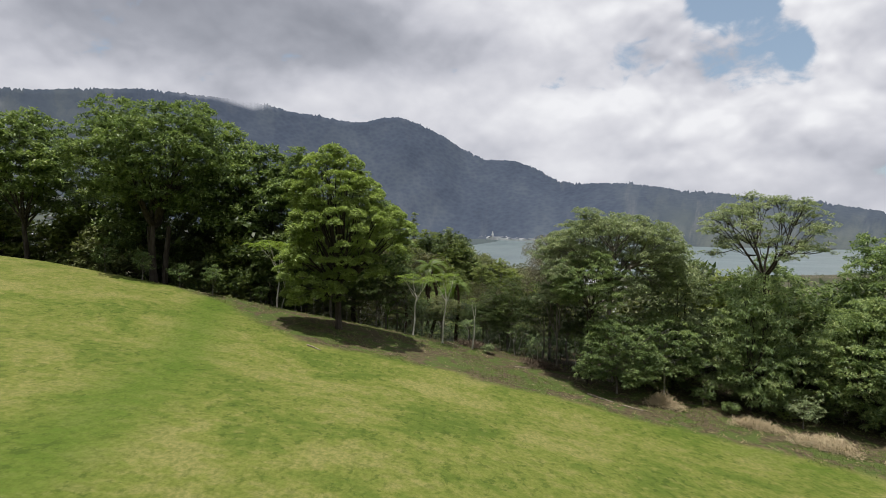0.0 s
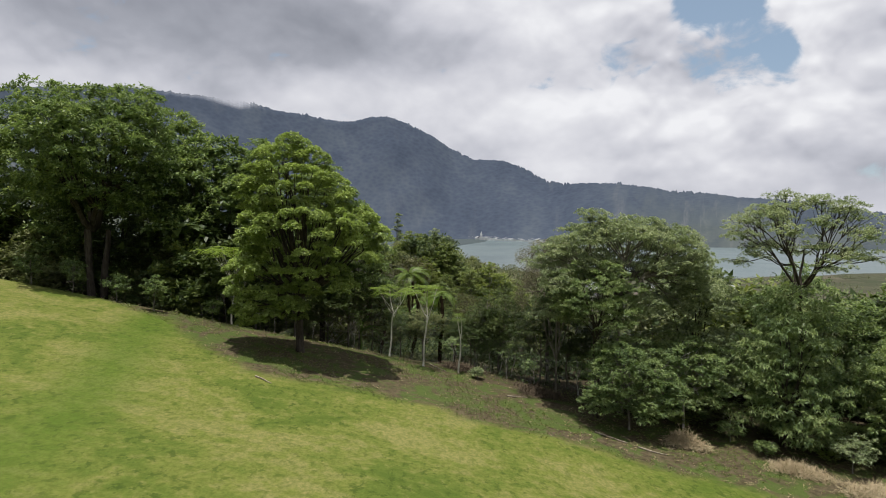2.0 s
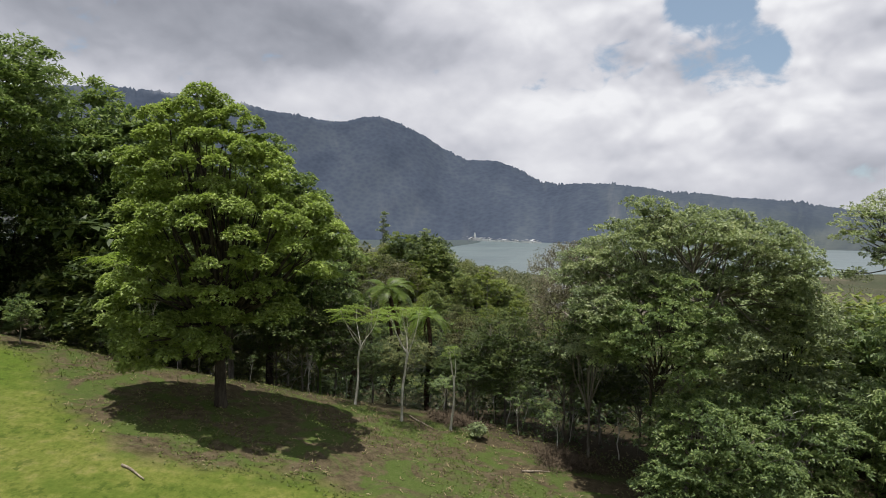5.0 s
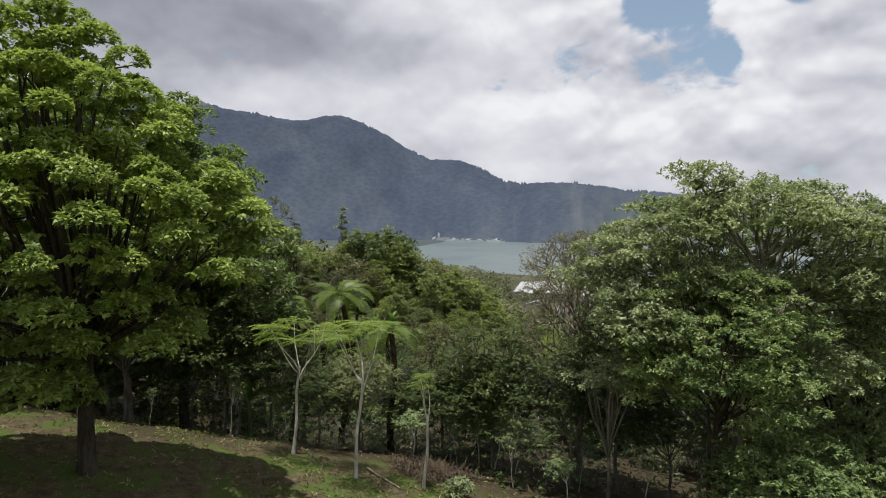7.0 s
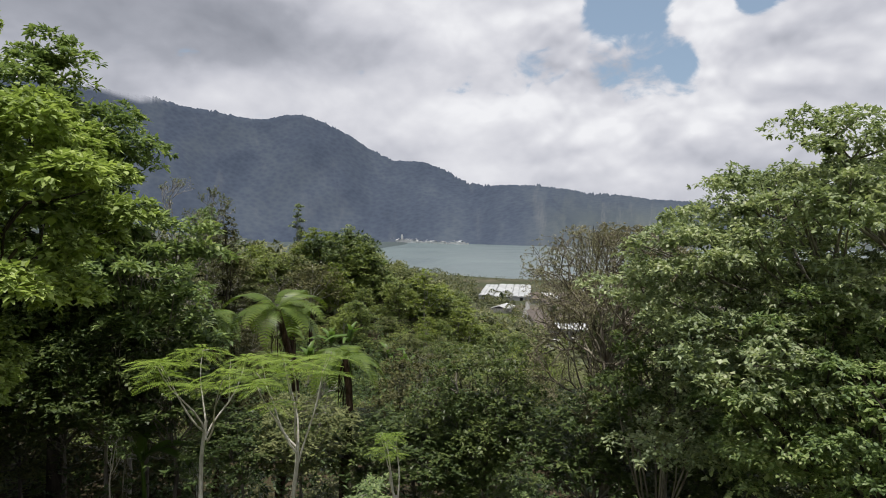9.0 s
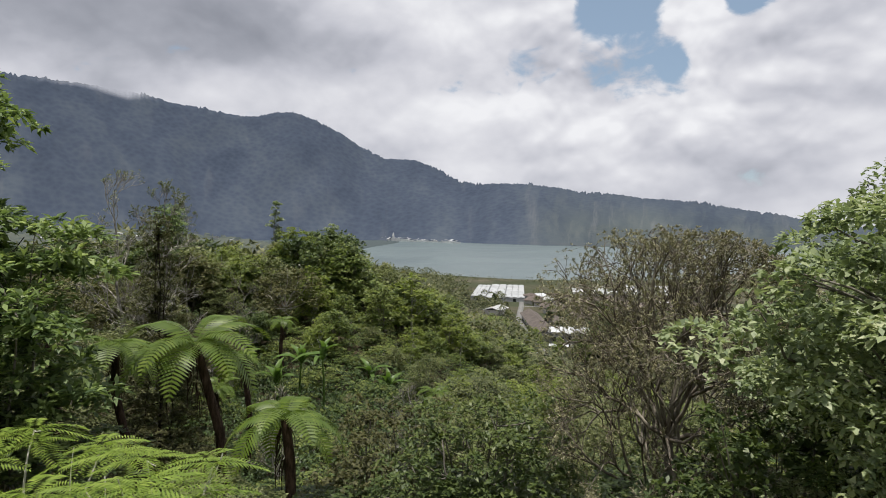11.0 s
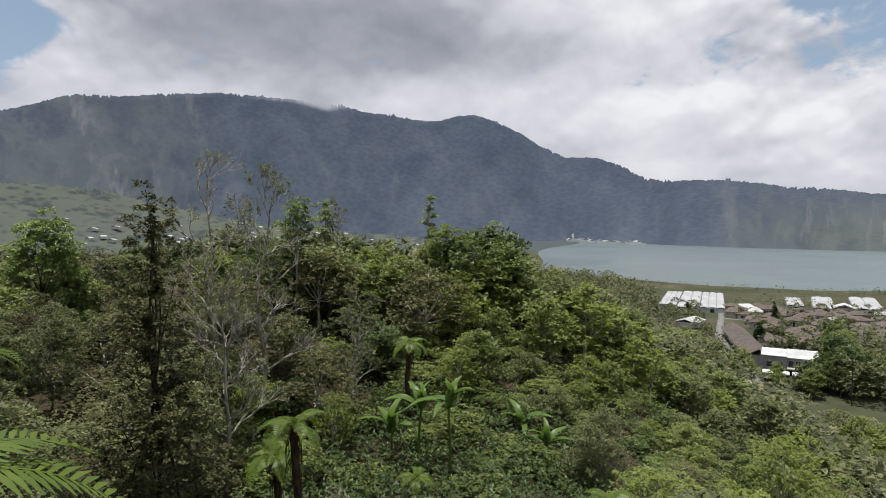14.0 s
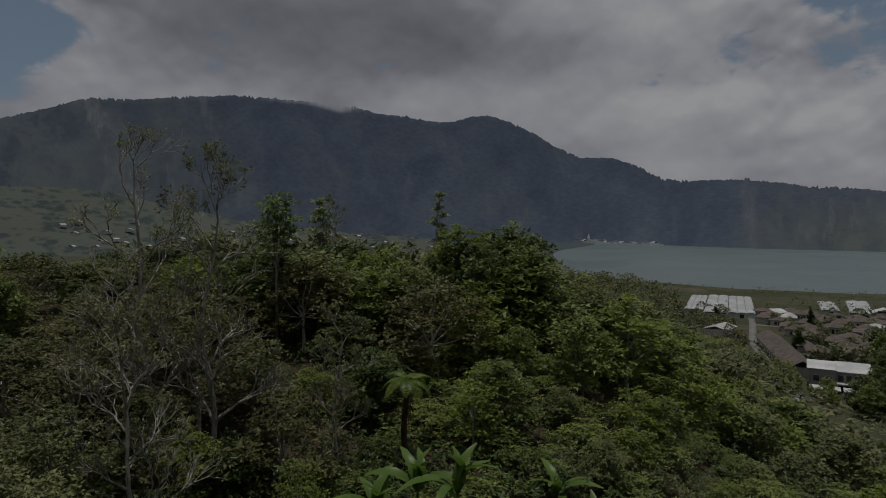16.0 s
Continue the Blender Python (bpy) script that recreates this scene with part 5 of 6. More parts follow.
def plant_forest():
    rng = seeded(7)
    for gy in np.arange(98, 146, 5.8):
        for gx in np.arange(-96, 74, 6.0):
            x, y = gx + rng.uniform(-2.3, 2.3), gy + rng.uniform(-2.3, 2.3)
            pick, pick2, hk, tk, wk = rng.random(5)
            if y < np.interp(x, WOOD_X, WOOD_Y) + 5 or (x - 18) ** 2 + (y - 98) ** 2 < 30:
                continue
            aside = abs(np.degrees(np.arctan2(x - 5, y - 76))) > 47
            if aside and (y > 118 or wk < 0.35):
                continue
            patch = wobble(x, y, 0.13)
            if aside:
                kind, unit, h = FAR[(0, 1, 4)[int(pick2 * 3)]], 10.0, 11.0 + 4.0 * hk
            elif pick < 0.34 + 0.15 * patch and y > np.interp(x, WOOD_X, WOOD_Y) + 13:
                kind, unit, h = SHRUBS[int(np.clip(pick2 * 4 + patch, 0, 3))], 6.0, 3.2 + 2.6 * hk
            else:
                grain = NEAR if abs(np.degrees(np.arctan2(x - 5, y - 84))) < 42 else MIDDLE
                kind, unit = grain[(0, 3, 1, 4, 0, 2, 4, 2)[int(np.clip(pick2 * 8 - 2 * patch, 0, 7))]], 10.0
                h = 6.0 + 6.5 * hk
                if 108 < y < 158 and -9 < x < 9:
                    h = np.interp(y, (120, 158), (4.5, 6.0)) + 4.0 * hk
                h = min(h, roof_line(x, y) + 0.8 - wk * 2.2)
            # darker leaf kinds near the wood's edge carry its shade in their colour
            if y < 124 and -16 < x < 27:
                kind = (SHRUBS[3 if pick2 < 0.5 else 1]) if unit < 7 else NEAR[((4, 4, 1, 0) if x > 8 else (4, 3, 4, 0))[int(pick2 * 4)]]
            elif x > 8 and y > 122 and unit > 7 and pick2 > 0.4 and not aside:
                kind = NEAR[2]
            h, broad = clear_of(x, y, h), rng.uniform(0.85, 1.35)
            if h > 0:
                if h < 3.3 and unit > 6:
                    kind, unit = SHRUBS[int(pick2 * 4)], 6.0
                put_tree(kind, x, y, h, unit, tk * 360, broad * min(1.6, max(1.0, 6.0 / h) if unit > 6 else max(1.0, 5.2 / h)))
    for gy in np.arange(146, 234, 7.2):
        for gx in np.arange(-84, 82, 7.2):
            x, y = gx + rng.uniform(-3.0, 3.0), gy + rng.uniform(-3.0, 3.0)
            pick, hk, tk, wk = rng.random(4)
            if rng.random() < 0.02 or abs(np.degrees(np.arctan2(x - 5, y - 92))) > 46:
                continue
            patch = wobble(x, y, 0.09)
            slot = ((0, 2, 1, 2, 2, 0, 2, 1) if x > -2 else (0, 3, 1, 4, 0, 2, 4, 3))[int(np.clip(pick * 8 - 2 * patch, 0, 7))]
            kind = MIDDLE[slot] if y < 178 else FAR[slot]
            h = max(min((4.5 + 4.0 * hk) if x > 14 else np.interp(y, (146, 185), (5.5, 6.5) if -9 < x < 9 else (6.5, 6.5)) + np.interp(y, (146, 175), (4.0, 7.0)) * hk, roof_line(x, y) + 0.6 - wk * 2.6), 3.5)
            h, broad = clear_of(x, y, h), rng.uniform(0.9, 1.4)
            if h > 0:
                if h < 3.3:
                    put_tree(SHRUBS[int(pick * 4)], x, y, h, 6.0, tk * 360, broad * 1.3)
                else:
                    put_tree(kind, x, y, h, 10.0, tk * 360, broad * max(1.0, 6.5 / h))


def plant_slope_shrubs():
    """Low growth that closes the canopy on the slope's far side."""
    rng = seeded(47)
    for gy in np.arange(150, 228, 5.4):
        for gx in np.arange(-14, 46, 5.4):
            x, y = gx + rng.uniform(-2.2, 2.2), gy + rng.uniform(-2.2, 2.2)
            h = clear_of(x, y, rng.uniform(3.0, 4.6))
            if h > 0:
                put_tree(SHRUBS[(0, 2, 0, 1)[int(rng.integers(4))]], x, y, h, 6.0, rng.uniform(0, 360), rng.uniform(1.0, 1.5))


def plant_village():
    """Trees that half hide the hall and the lane before it."""
    rng = seeded(37)
    for x, y, h, k in ((88.5, 276, 11.0, 4), (92.5, 284, 12.5, 1), (84.0, 268, 9.0, 4), (97.0, 294, 12.0, 0), (101.0, 306, 12.5, 1), (66.5, 288, 7.5, 2), (63.5, 281, 7.0, 1), (67.0, 297, 6.5, 2),
                       (76.5, 269, 6.0, 0), (106.0, 318, 11.0, 4), (70.5, 271.5, 5.0, 2), (62.0, 296, 6.0, 1), (96.0, 275, 10.0, 0), (58.5, 287, 6.0, 2), (70.0, 271, 6.0, 1),
                       (77.0, 266, 6.5, 4), (83.0, 262, 7.5, 0), (64.0, 273, 6.5, 2), (58.0, 270, 7.0, 1), (90.0, 262, 9.0, 4), (74.5, 259, 7.0, 1), (67.0, 262, 7.0, 2), (99.0, 268, 10.0, 1)):
        put_tree(FAR[k], x + 3, y + 9, h, 10.0, rng.uniform(0, 360), rng.uniform(0.8, 1.15))


def plant_sides():
    """Woods that go on to both sides of the lawn's far edge."""
    rng = seeded(27)
    for x0, x1, y0, y1 in ((62, 122, 58, 132), (-140, -98, 104, 134)):
        for gy in np.arange(y0, y1, 11.0):
            for gx in np.arange(x0, x1, 11.0):
                x, y = gx + rng.uniform(-3, 3), gy + rng.uniform(-3, 3)
                pick, hk, tk = rng.random(3)
                if y > np.interp(x, WOOD_X, WOOD_Y) + 4:
                    put_tree(FAR[(0, 1, 4, 1)[int(pick * 4)]], x, y, 9.0 + 5.0 * hk, 10.0, tk * 360, rng.uniform(1.0, 1.4))


def plant_edge():
    """The wood's edge: bushes down to the ground at both ends, crowns over dark stems between."""
    rng = seeded(17)
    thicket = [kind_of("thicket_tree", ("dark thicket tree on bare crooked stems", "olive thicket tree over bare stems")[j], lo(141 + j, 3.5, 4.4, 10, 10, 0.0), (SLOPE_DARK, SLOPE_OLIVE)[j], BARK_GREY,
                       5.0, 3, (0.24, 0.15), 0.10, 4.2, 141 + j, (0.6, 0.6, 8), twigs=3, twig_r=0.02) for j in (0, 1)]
    for i, gx in enumerate(np.arange(-92, 74, 3.6)):
        x = gx + rng.uniform(-1, 1)
        if x > 22 or x < -25:
            y = float(np.interp(x, WOOD_X, WOOD_Y)) + rng.uniform(2.5, 5.0)
            put_tree(SHRUBS[(3, 0, 3, 2)[i % 4]], x, y, rng.uniform(4.5, 7.5), 6.0, rng.uniform(0, 360), rng.uniform(0.75, 1.0))
        else:
            y = float(np.interp(x, WOOD_X, WOOD_Y)) + rng.uniform(3.5, 8.0)
            # tall dark-leaved thicket, added to deepen the shade at the edge
            if x > 7.5 or x < -8:
                put_tree(thicket[0], x, y + 2, rng.uniform(8.5, 10.5), 10.0, rng.uniform(0, 360), rng.uniform(1.0, 1.3))
                continue
            put_tree(SHRUBS[3 if i % 3 else 1], x + 1.4, y - rng.uniform(0.5, 2.0), rng.uniform(1.6, 2.6), 6.0, rng.uniform(0, 360), rng.uniform(1.2, 1.7))
            put_tree(thicket[(0, 1, 0)[i % 3]], x, y, rng.uniform(5.6, 7.4), 10.0, rng.uniform(0, 360), rng.uniform(1.2, 1.5))


def plant_saplings():
    """Thin pale stems in the dark gap under the wood's edge."""
    rng = seeded(19)
    kinds = []
    for j in range(3):
        tips = [(rng.uniform(-0.9, 0.9), rng.uniform(-0.9, 0.9), rng.uniform(5.5, 8.5), 0.8, 0.6) for _ in range(5)]
        kinds.append(kind_of("sapling", ("thin pale sapling with a sparse top", "leaning grey sapling under the canopy", "crooked pale stem with few leaves")[j], tips, LEAF_MID, BARK_PALE if j != 1 else BARK_GREY,
                             2.0, 5, (0.3, 0.13), 0.07, 5.0, 131 + j, (0.5, 0.4, 4), "sapling", 2, 0.018))
    for i in range(34):
        x = rng.uniform(-30, 34)
        y = float(np.interp(x, WOOD_X, WOOD_Y)) + rng.uniform(1.0, 8.0)
        ob = put_tree(kinds[i % 3], x, y, rng.uniform(5.0, 8.5), 9.0, rng.uniform(0, 360), rng.uniform(0.9, 1.4))
        ob.matrix_basis = ob.matrix_basis @ pose(0, 0, 0, rng.uniform(-9, 9), rng.uniform(-9, 9), 0)


def plant_fern_feet():
    """Shrubs that stand round the trunks of the ferns."""
    for i, (x, y, top) in enumerate(((-9.4, 128.0, -1.6), (10.0, 126.0, -2.2), (-6.0, 122.6, 2.2), (-9.5, 106.0, 6.4), (-17.5, 115.0, 6.6), (-2.5, 136.5, -6.0))):
        h = top - float(ground(x, y))
        for k, (dx, dy) in enumerate(((-0.9, -1.3), (1.1, -1.0), (0.2, 1.4))):
            put_tree(SHRUBS[(3, 1, 2)[(i + k) % 3]], x + dx, y + dy, max(h * (0.74, 0.62, 0.7)[k], 1.0), 6.0, 70.0 * i + 110 * k, min(1.0, 3.4 / max(h, 1.0)))


plant_forest()
plant_fern_feet()
plant_sides()
plant_village()
plant_slope_shrubs()
plant_edge()
plant_saplings()


def undergrowth():
    """Ferny low growth that covers the forest floor."""
    rng = seeded(303)
    x, y = rng.uniform(-70, 60, 34000), 84 + 131 * rng.random(34000) ** 1.3
    ok = (y > np.interp(x, WOOD_X, WOOD_Y) + 2.5) & (np.abs(np.arctan2(x - 5, y - 80)) < 0.9)
    p = np.stack([x, y, ground(x, y) + 3.4 * rng.random(len(x)) ** 1.3], -1)[ok]
    x, y = rng.uniform(-14, 12, 5500), rng.uniform(117, 157, 5500)
    p = np.concatenate([p, np.stack([x, y, ground(x, y) + 2.3 * rng.random(5500) ** 0.8], -1)])
    geo = Geo()
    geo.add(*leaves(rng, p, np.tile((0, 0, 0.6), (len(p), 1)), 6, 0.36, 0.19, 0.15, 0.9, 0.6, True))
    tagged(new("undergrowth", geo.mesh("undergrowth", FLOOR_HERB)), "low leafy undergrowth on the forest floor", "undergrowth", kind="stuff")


undergrowth()


def far_woods(name, label, spots, size, seed, per=26, leaf=1.1, mat=LEAF_FAR):
    """Woods too far to tell the trees apart: one mesh of small leafy clumps."""
    rng = seeded(seed)
    spots = np.asarray(spots, float)
    n = len(spots)
    d = rng.normal(0, 1, (n * per, 3))
    d /= np.linalg.norm(d, axis=1)[:, None]
    d[:, 2] = np.abs(d[:, 2]) * 1.3 - 0.3
    s = (size * rng.uniform(0.55, 1.3, n)).repeat(per)[:, None]
    c = spots.repeat(per, 0) + (0, 0, 0.55) * s
    geo = Geo()
    geo.add(*leaves(rng, c + d * s * (0.62, 0.62, 0.72), d, 1, leaf, leaf * 0.8, 0.1, 0.5, 0.38, True))
    tagged(new(name, geo.mesh(name, mat)), label, "woods", kind="stuff")


def scatter(seed, n, x0, x1, y0, y1, keep):
    rng = seeded(seed)
    x, y = rng.uniform(x0, x1, n), rng.uniform(y0, y1, n)
    ok = keep(x, y, rng.random(n))
    x, y = x[ok], y[ok]
    return np.stack([x, y, ground(x, y)], -1)


far_woods("slope_woods", "dense far woods down the hillside", scatter(201, 3300, -150, 130, 215, 330, lambda x, y, r: (ground(x, y) > -32.5) & (r < 0.9)), 6.0, 201, 64, 1.5)
far_woods("valley_woods", "trees scattered over the valley floor", scatter(202, 3000, -420, 330, 250, 900, lambda x, y, r: (lake_depth(x, y) < -12) & (wobble(x, y, 0.045) + 0.6 * r > 0.62) &
          (np.abs(x - np.interp(y, (280, 326, 364, 422, 540), (70, 73, 82, 97, 125))) > 9)), 5.0, 202, 26, 1.2)
far_woods("village_trees", "garden trees between the village houses", scatter(205, 330, 60, 210, 300, 470, lambda x, y, r: (r < 0.75) &
          (np.abs(x - np.interp(y, (280, 326, 364, 422, 540), (74, 77, 84, 97, 125))) > 8)), 3.4, 205, 190, 0.95)
far_woods("lower_woods", "dense mixed trees below the wooded slope", scatter(206, 1150, 38, 260, 130, 330, lambda x, y, r: ((x - 84) ** 2 + (y - 304) ** 2 > 380) & (ground(x, y) < -18 - 6 * r) &
          (np.abs(x - np.interp(y, (280, 326, 364), (74, 77, 84))) > 12)), 7.0, 206, 150, 1.15)
far_woods("orchard_trees", "dark garden trees between slope and lake", scatter(207, 1300, -90, 78, 318, 700, lambda x, y, r: (lake_depth(x, y) < -22) & (r < 0.8) &
          (x < np.interp(y, (300, 364, 422, 540, 700), (50, 48, 62, 84, 60)))), 6.0, 207, 80, 1.5)
far_woods("shore_scrub", "low scrub along the lake shore", scatter(203, 5200, -60, 420, 380, 800, lambda x, y, r: (lake_depth(x, y) < -2) & (lake_depth(x, y) > -26)), 2.6, 203, 14, 0.9)
far_woods("garden_bushes", "green garden bushes beside the village lane", scatter(208, 420, 44, 69, 300, 368, lambda x, y, r: ((x - 71) ** 2 + (y - 380) ** 2 > 500) & (r < 0.85)), 2.6, 208, 60, 0.7, SLOPE_GREEN)


# ---- the village on the plain ----
def flat_z(x, y):
    return float(ground(x, y))


def gable(bm, w, d, z, rise, over=0.5, thick=0.18):
    """A saddle roof, ridge along y, as a solid shell."""
    x0, y0, y1 = w / 2 + over, -over, d + over
    prof = [(-x0, z - over * rise / (w / 2)), (0, z + rise), (x0, z - over * rise / (w / 2))]
    top = [[bm.verts.new((px, y, pz + thick)) for px, pz in prof] for y in (y0, y1)]
    low = [[bm.verts.new((px, y, pz)) for px, pz in prof] for y in (y0, y1)]
    for i in (0, 1):
        bm.faces.new((top[0][i], top[0][i + 1], top[1][i + 1], top[1][i]))
        bm.faces.new((low[0][i], low[1][i], low[1][i + 1], low[0][i + 1]))
        for e in (0, 1):
            bm.faces.new((top[e][i], low[e][i], low[e][i + 1], top[e][i + 1]))
    for i in (0, 2):
        bm.faces.new((top[0][i], top[1][i], low[1][i], low[0][i]))


def hip(bm, w, d, z, rise, over=0.7, thick=0.2):
    """A hipped roof with a short ridge along y."""
    x0, y0, y1 = w / 2 + over, -over, d + over
    run = min(w, d) / 2 * 0.95
    eave = [(-x0, y0), (x0, y0), (x0, y1), (-x0, y1)]
    low = [bm.verts.new((x, y, z)) for x, y in eave]
    mid = [bm.verts.new((x, y, z + thick)) for x, y in eave]
    r0, r1 = bm.verts.new((0, y0 + run, z + rise)), bm.verts.new((0, max(y1 - run, y0 + run + 0.3), z + rise))
    bm.faces.new(low[::-1])
    for i in range(4):
        bm.faces.new((low[i], low[(i + 1) % 4], mid[(i + 1) % 4], mid[i]))
    bm.faces.new((mid[0], mid[1], r0))
    bm.faces.new((mid[1], mid[2], r1, r0))
    bm.faces.new((mid[2], mid[3], r1))
    bm.faces.new((mid[3], mid[0], r0, r1))


def opening(parent, x, z, w, h, y=-0.03, name="window"):
    bm = bmesh.new()
    box(bm, x - w / 2, x + w / 2, y - 0.04, y + 0.05, z, z + h)
    pane = part(name, bm, DARK_GLASS, parent)
    bm = bmesh.new()
    for a in ((x - w / 2 - 0.1, x - w / 2, z, z + h), (x + w / 2, x + w / 2 + 0.1, z, z + h), (x - w / 2 - 0.1, x + w / 2 + 0.1, z + h, z + h + 0.1)):
        box(bm, a[0], a[1], y - 0.08, y + 0.05, a[2], a[3])
    part("frame", bm, WALL_PALE, pane)


def house(x, y, w, d, eaves, rise, turn, roof_mat, wall_mat, label, name="house", roof="hip", windows=2, category="house", group="village houses"):
    z = min(flat_z(x, y), flat_z(x + 3, y + 4)) - 0.2
    root = thing(name, (x, y, z), label, category, group, turn)
    bm = bmesh.new()
    box(bm, -w / 2, w / 2, 0, d, -0.5, eaves)
    part("wall", bm, wall_mat, root)
    bm = bmesh.new()
    (hip if roof == "hip" else gable)(bm, w, d, eaves, rise)
    part("roof", bm, roof_mat, root)
    for i in range(windows):
        opening(root, (i + 0.5) / windows * w * 0.8 - w * 0.4, eaves * 0.35, w * 0.14, eaves * 0.42)
    if windows:
        opening(root, 0.0, 0.0, w * 0.12, eaves * 0.75, -0.02, "door")
    return root


def greenhouse(x, y, w, d, turn, bays, label):
    """Plastic-film tunnels side by side on low walls."""
    z = flat_z(x, y) - 0.2
    root = thing("greenhouse", (x, y, z), label, "greenhouse", "greenhouses by the lake", turn)
    for i in range(bays):
        geo = Geo()
        bw = w / bays
        a = np.linspace(0, np.pi, 9)
        prof = np.stack([-w / 2 + bw * (i + 0.5) - np.cos(a) * bw * 0.49, 0 * a, 2.6 + np.sin(a) * bw * 0.12], -1)
        ys = np.linspace(0, d, 9)
        pts = (prof[None] + np.array((0, 1, 0)) * ys[:, None, None]).reshape(-1, 3)
        k = np.arange(8)[:, None] * 9 + np.arange(8)
        geo.add(pts, np.stack([k, k + 1, k + 10, k + 9], -1).reshape(-1, 4))
        part("roof_bay", geo.mesh("roof_bay", FILM, True), FILM, root)
    bm = bmesh.new()
    box(bm, -w / 2, w / 2, 0.1, 0.3, -0.3, 2.6)
    box(bm, -w / 2, w / 2, d - 0.3, d - 0.1, -0.3, 2.6)
    box(bm, -w / 2, -w / 2 + 0.15, 0.3, d - 0.3, -0.3, 2.6)
    box(bm, w / 2 - 0.15, w / 2, 0.3, d - 0.3, -0.3, 2.6)
    part("wall", bm, FILM, root)
    opening(root, 0, 0, 2.0, 2.2, 0.08, "door")


greenhouse(76.5, 453, 9.5, 74, -14.8, 3, "old greenhouse with dull white film roofs")
greenhouse(84.0, 438, 11.5, 88, -14.8, 2, "long white greenhouse roof")
greenhouse(97.5, 441, 12.5, 82, -14.8, 3, "wide white greenhouse with ribbed roofs")
greenhouse(147.5, 462, 8.5, 44, -18, 2, "pale greenhouse near the shore")
greenhouse(157.0, 452, 9.0, 60, -21, 2, "white greenhouse near the shore")
greenhouse(166.0, 470, 9.0, 44, -21, 2, "small white greenhouse among gardens")
greenhouse(179.0, 449, 14.0, 64, -22, 2, "broad bright greenhouse roof at the village's end")
greenhouse(205.0, 455, 12.0, 55, -24, 2, "white greenhouse behind the trees")

# the white-roofed hall with its lean-tos
z0 = flat_z(72, 284) - 0.3
hall = thing("hall", (74.0, 294.0, z0), "two-storey grey hall with bright white sheet roofs", "building", "", -20.0)
bm = bmesh.new()
box(bm, 0, 6.4, 0, 9, -1, 6.4)
part("wall", bm, WALL_GREY, hall)
bm = bmesh.new()
box(bm, 6.5, 14.2, 1.0, 11, -1, 6.0)
part("wall", bm, WALL_GREY, hall)
bm = bmesh.new()
box(bm, 6.5, 15.0, -1.8, 0.9, 2.9, 3.15)
part("balcony", bm, WALL_PALE, hall)
for x0, x1, y0, y1, z, s in ((-0.6, 6.4, -0.8, 9.6, 6.5, 0.5), (6.5, 14.9, 0.0, 11.6, 6.1, 0.7)):
    geo = Geo()
    n = 19
    xs = np.linspace(x0, x1, n)
    lift = 0.05 * (np.arange(n) % 2)
    pts = np.concatenate([np.stack([xs, 0 * xs + y, z + s * (y - y0) / (y1 - y0) * 1.0 + lift + t], -1) for t in (0.0, 0.12) for y in (y0, y1)])
    k = np.arange(n - 1)[:, None]
    geo.add(pts, np.concatenate([np.hstack([k + 2 * n, k + 2 * n + 1, k + 3 * n + 1, k + 3 * n]), np.hstack([k, k + n, k + n + 1, k + 1]), np.hstack([k, k + 1, k + 2 * n + 1, k + 2 * n])]))
    part("roof", geo.mesh("roof", WHITE_SHEET), WHITE_SHEET, hall)
for i in range(2):
    opening(hall, 1.7 + 2.9 * i, 3.1, 1.5, 1.6, -0.03)
for i in range(4):
    opening(hall, 7.5 + 1.9 * i, 3.3, 1.3, 1.8, 0.97)
    opening(hall, 7.5 + 1.9 * i, 0.2, 1.3, 2.0, 0.97, "door")
for i, (x0, x1) in enumerate(((0.5, 7.6), (8.2, 15.4))):
    zz = flat_z(74, 276) - 0.2
    shed = thing("lean_to", (73.0, 292.5, zz), "open shelter with a white sheet roof before the hall", "shelter", "white shelters", -20.0)
    bm = bmesh.new()
    box(bm, x0, x1, -7.8, -3.2, 2.75, 2.95)
    part("roof", bm, WHITE_SHEET, shed)
    for px in (x0 + 0.4, (x0 + x1) / 2, x1 - 0.4):
        for py in (-7.4, -3.6):
            bm = bmesh.new()
            box(bm, px - 0.08, px + 0.08, py - 0.08, py + 0.08, -0.6, 2.75)
            part("post", bm, WALL_GREY, shed)

# the long row of rooms under one brown roof, beside the lane
row = thing("row_house", (77.0, 307.0, flat_z(77, 307) - 0.3), "long low row of rooms under a brown tiled roof", "building", "", -8.5)
bm = bmesh.new()
box(bm, -3.6, 3.6, 0, 58, -0.5, 3.6)
part("wall", bm, WALL_PALE, row)
bm = bmesh.new()
gable(bm, 7.2, 58, 3.6, 1.9, 0.9)
part("roof", bm, TILE_BROWN, row)
for i in range(16):
    bm = bmesh.new()
    box(bm, -3.67, -3.55, 1.6 + i * 3.5, 3.4 + i * 3.5, 0.2, 2.5)
    part("door", bm, DARK_GLASS, row)


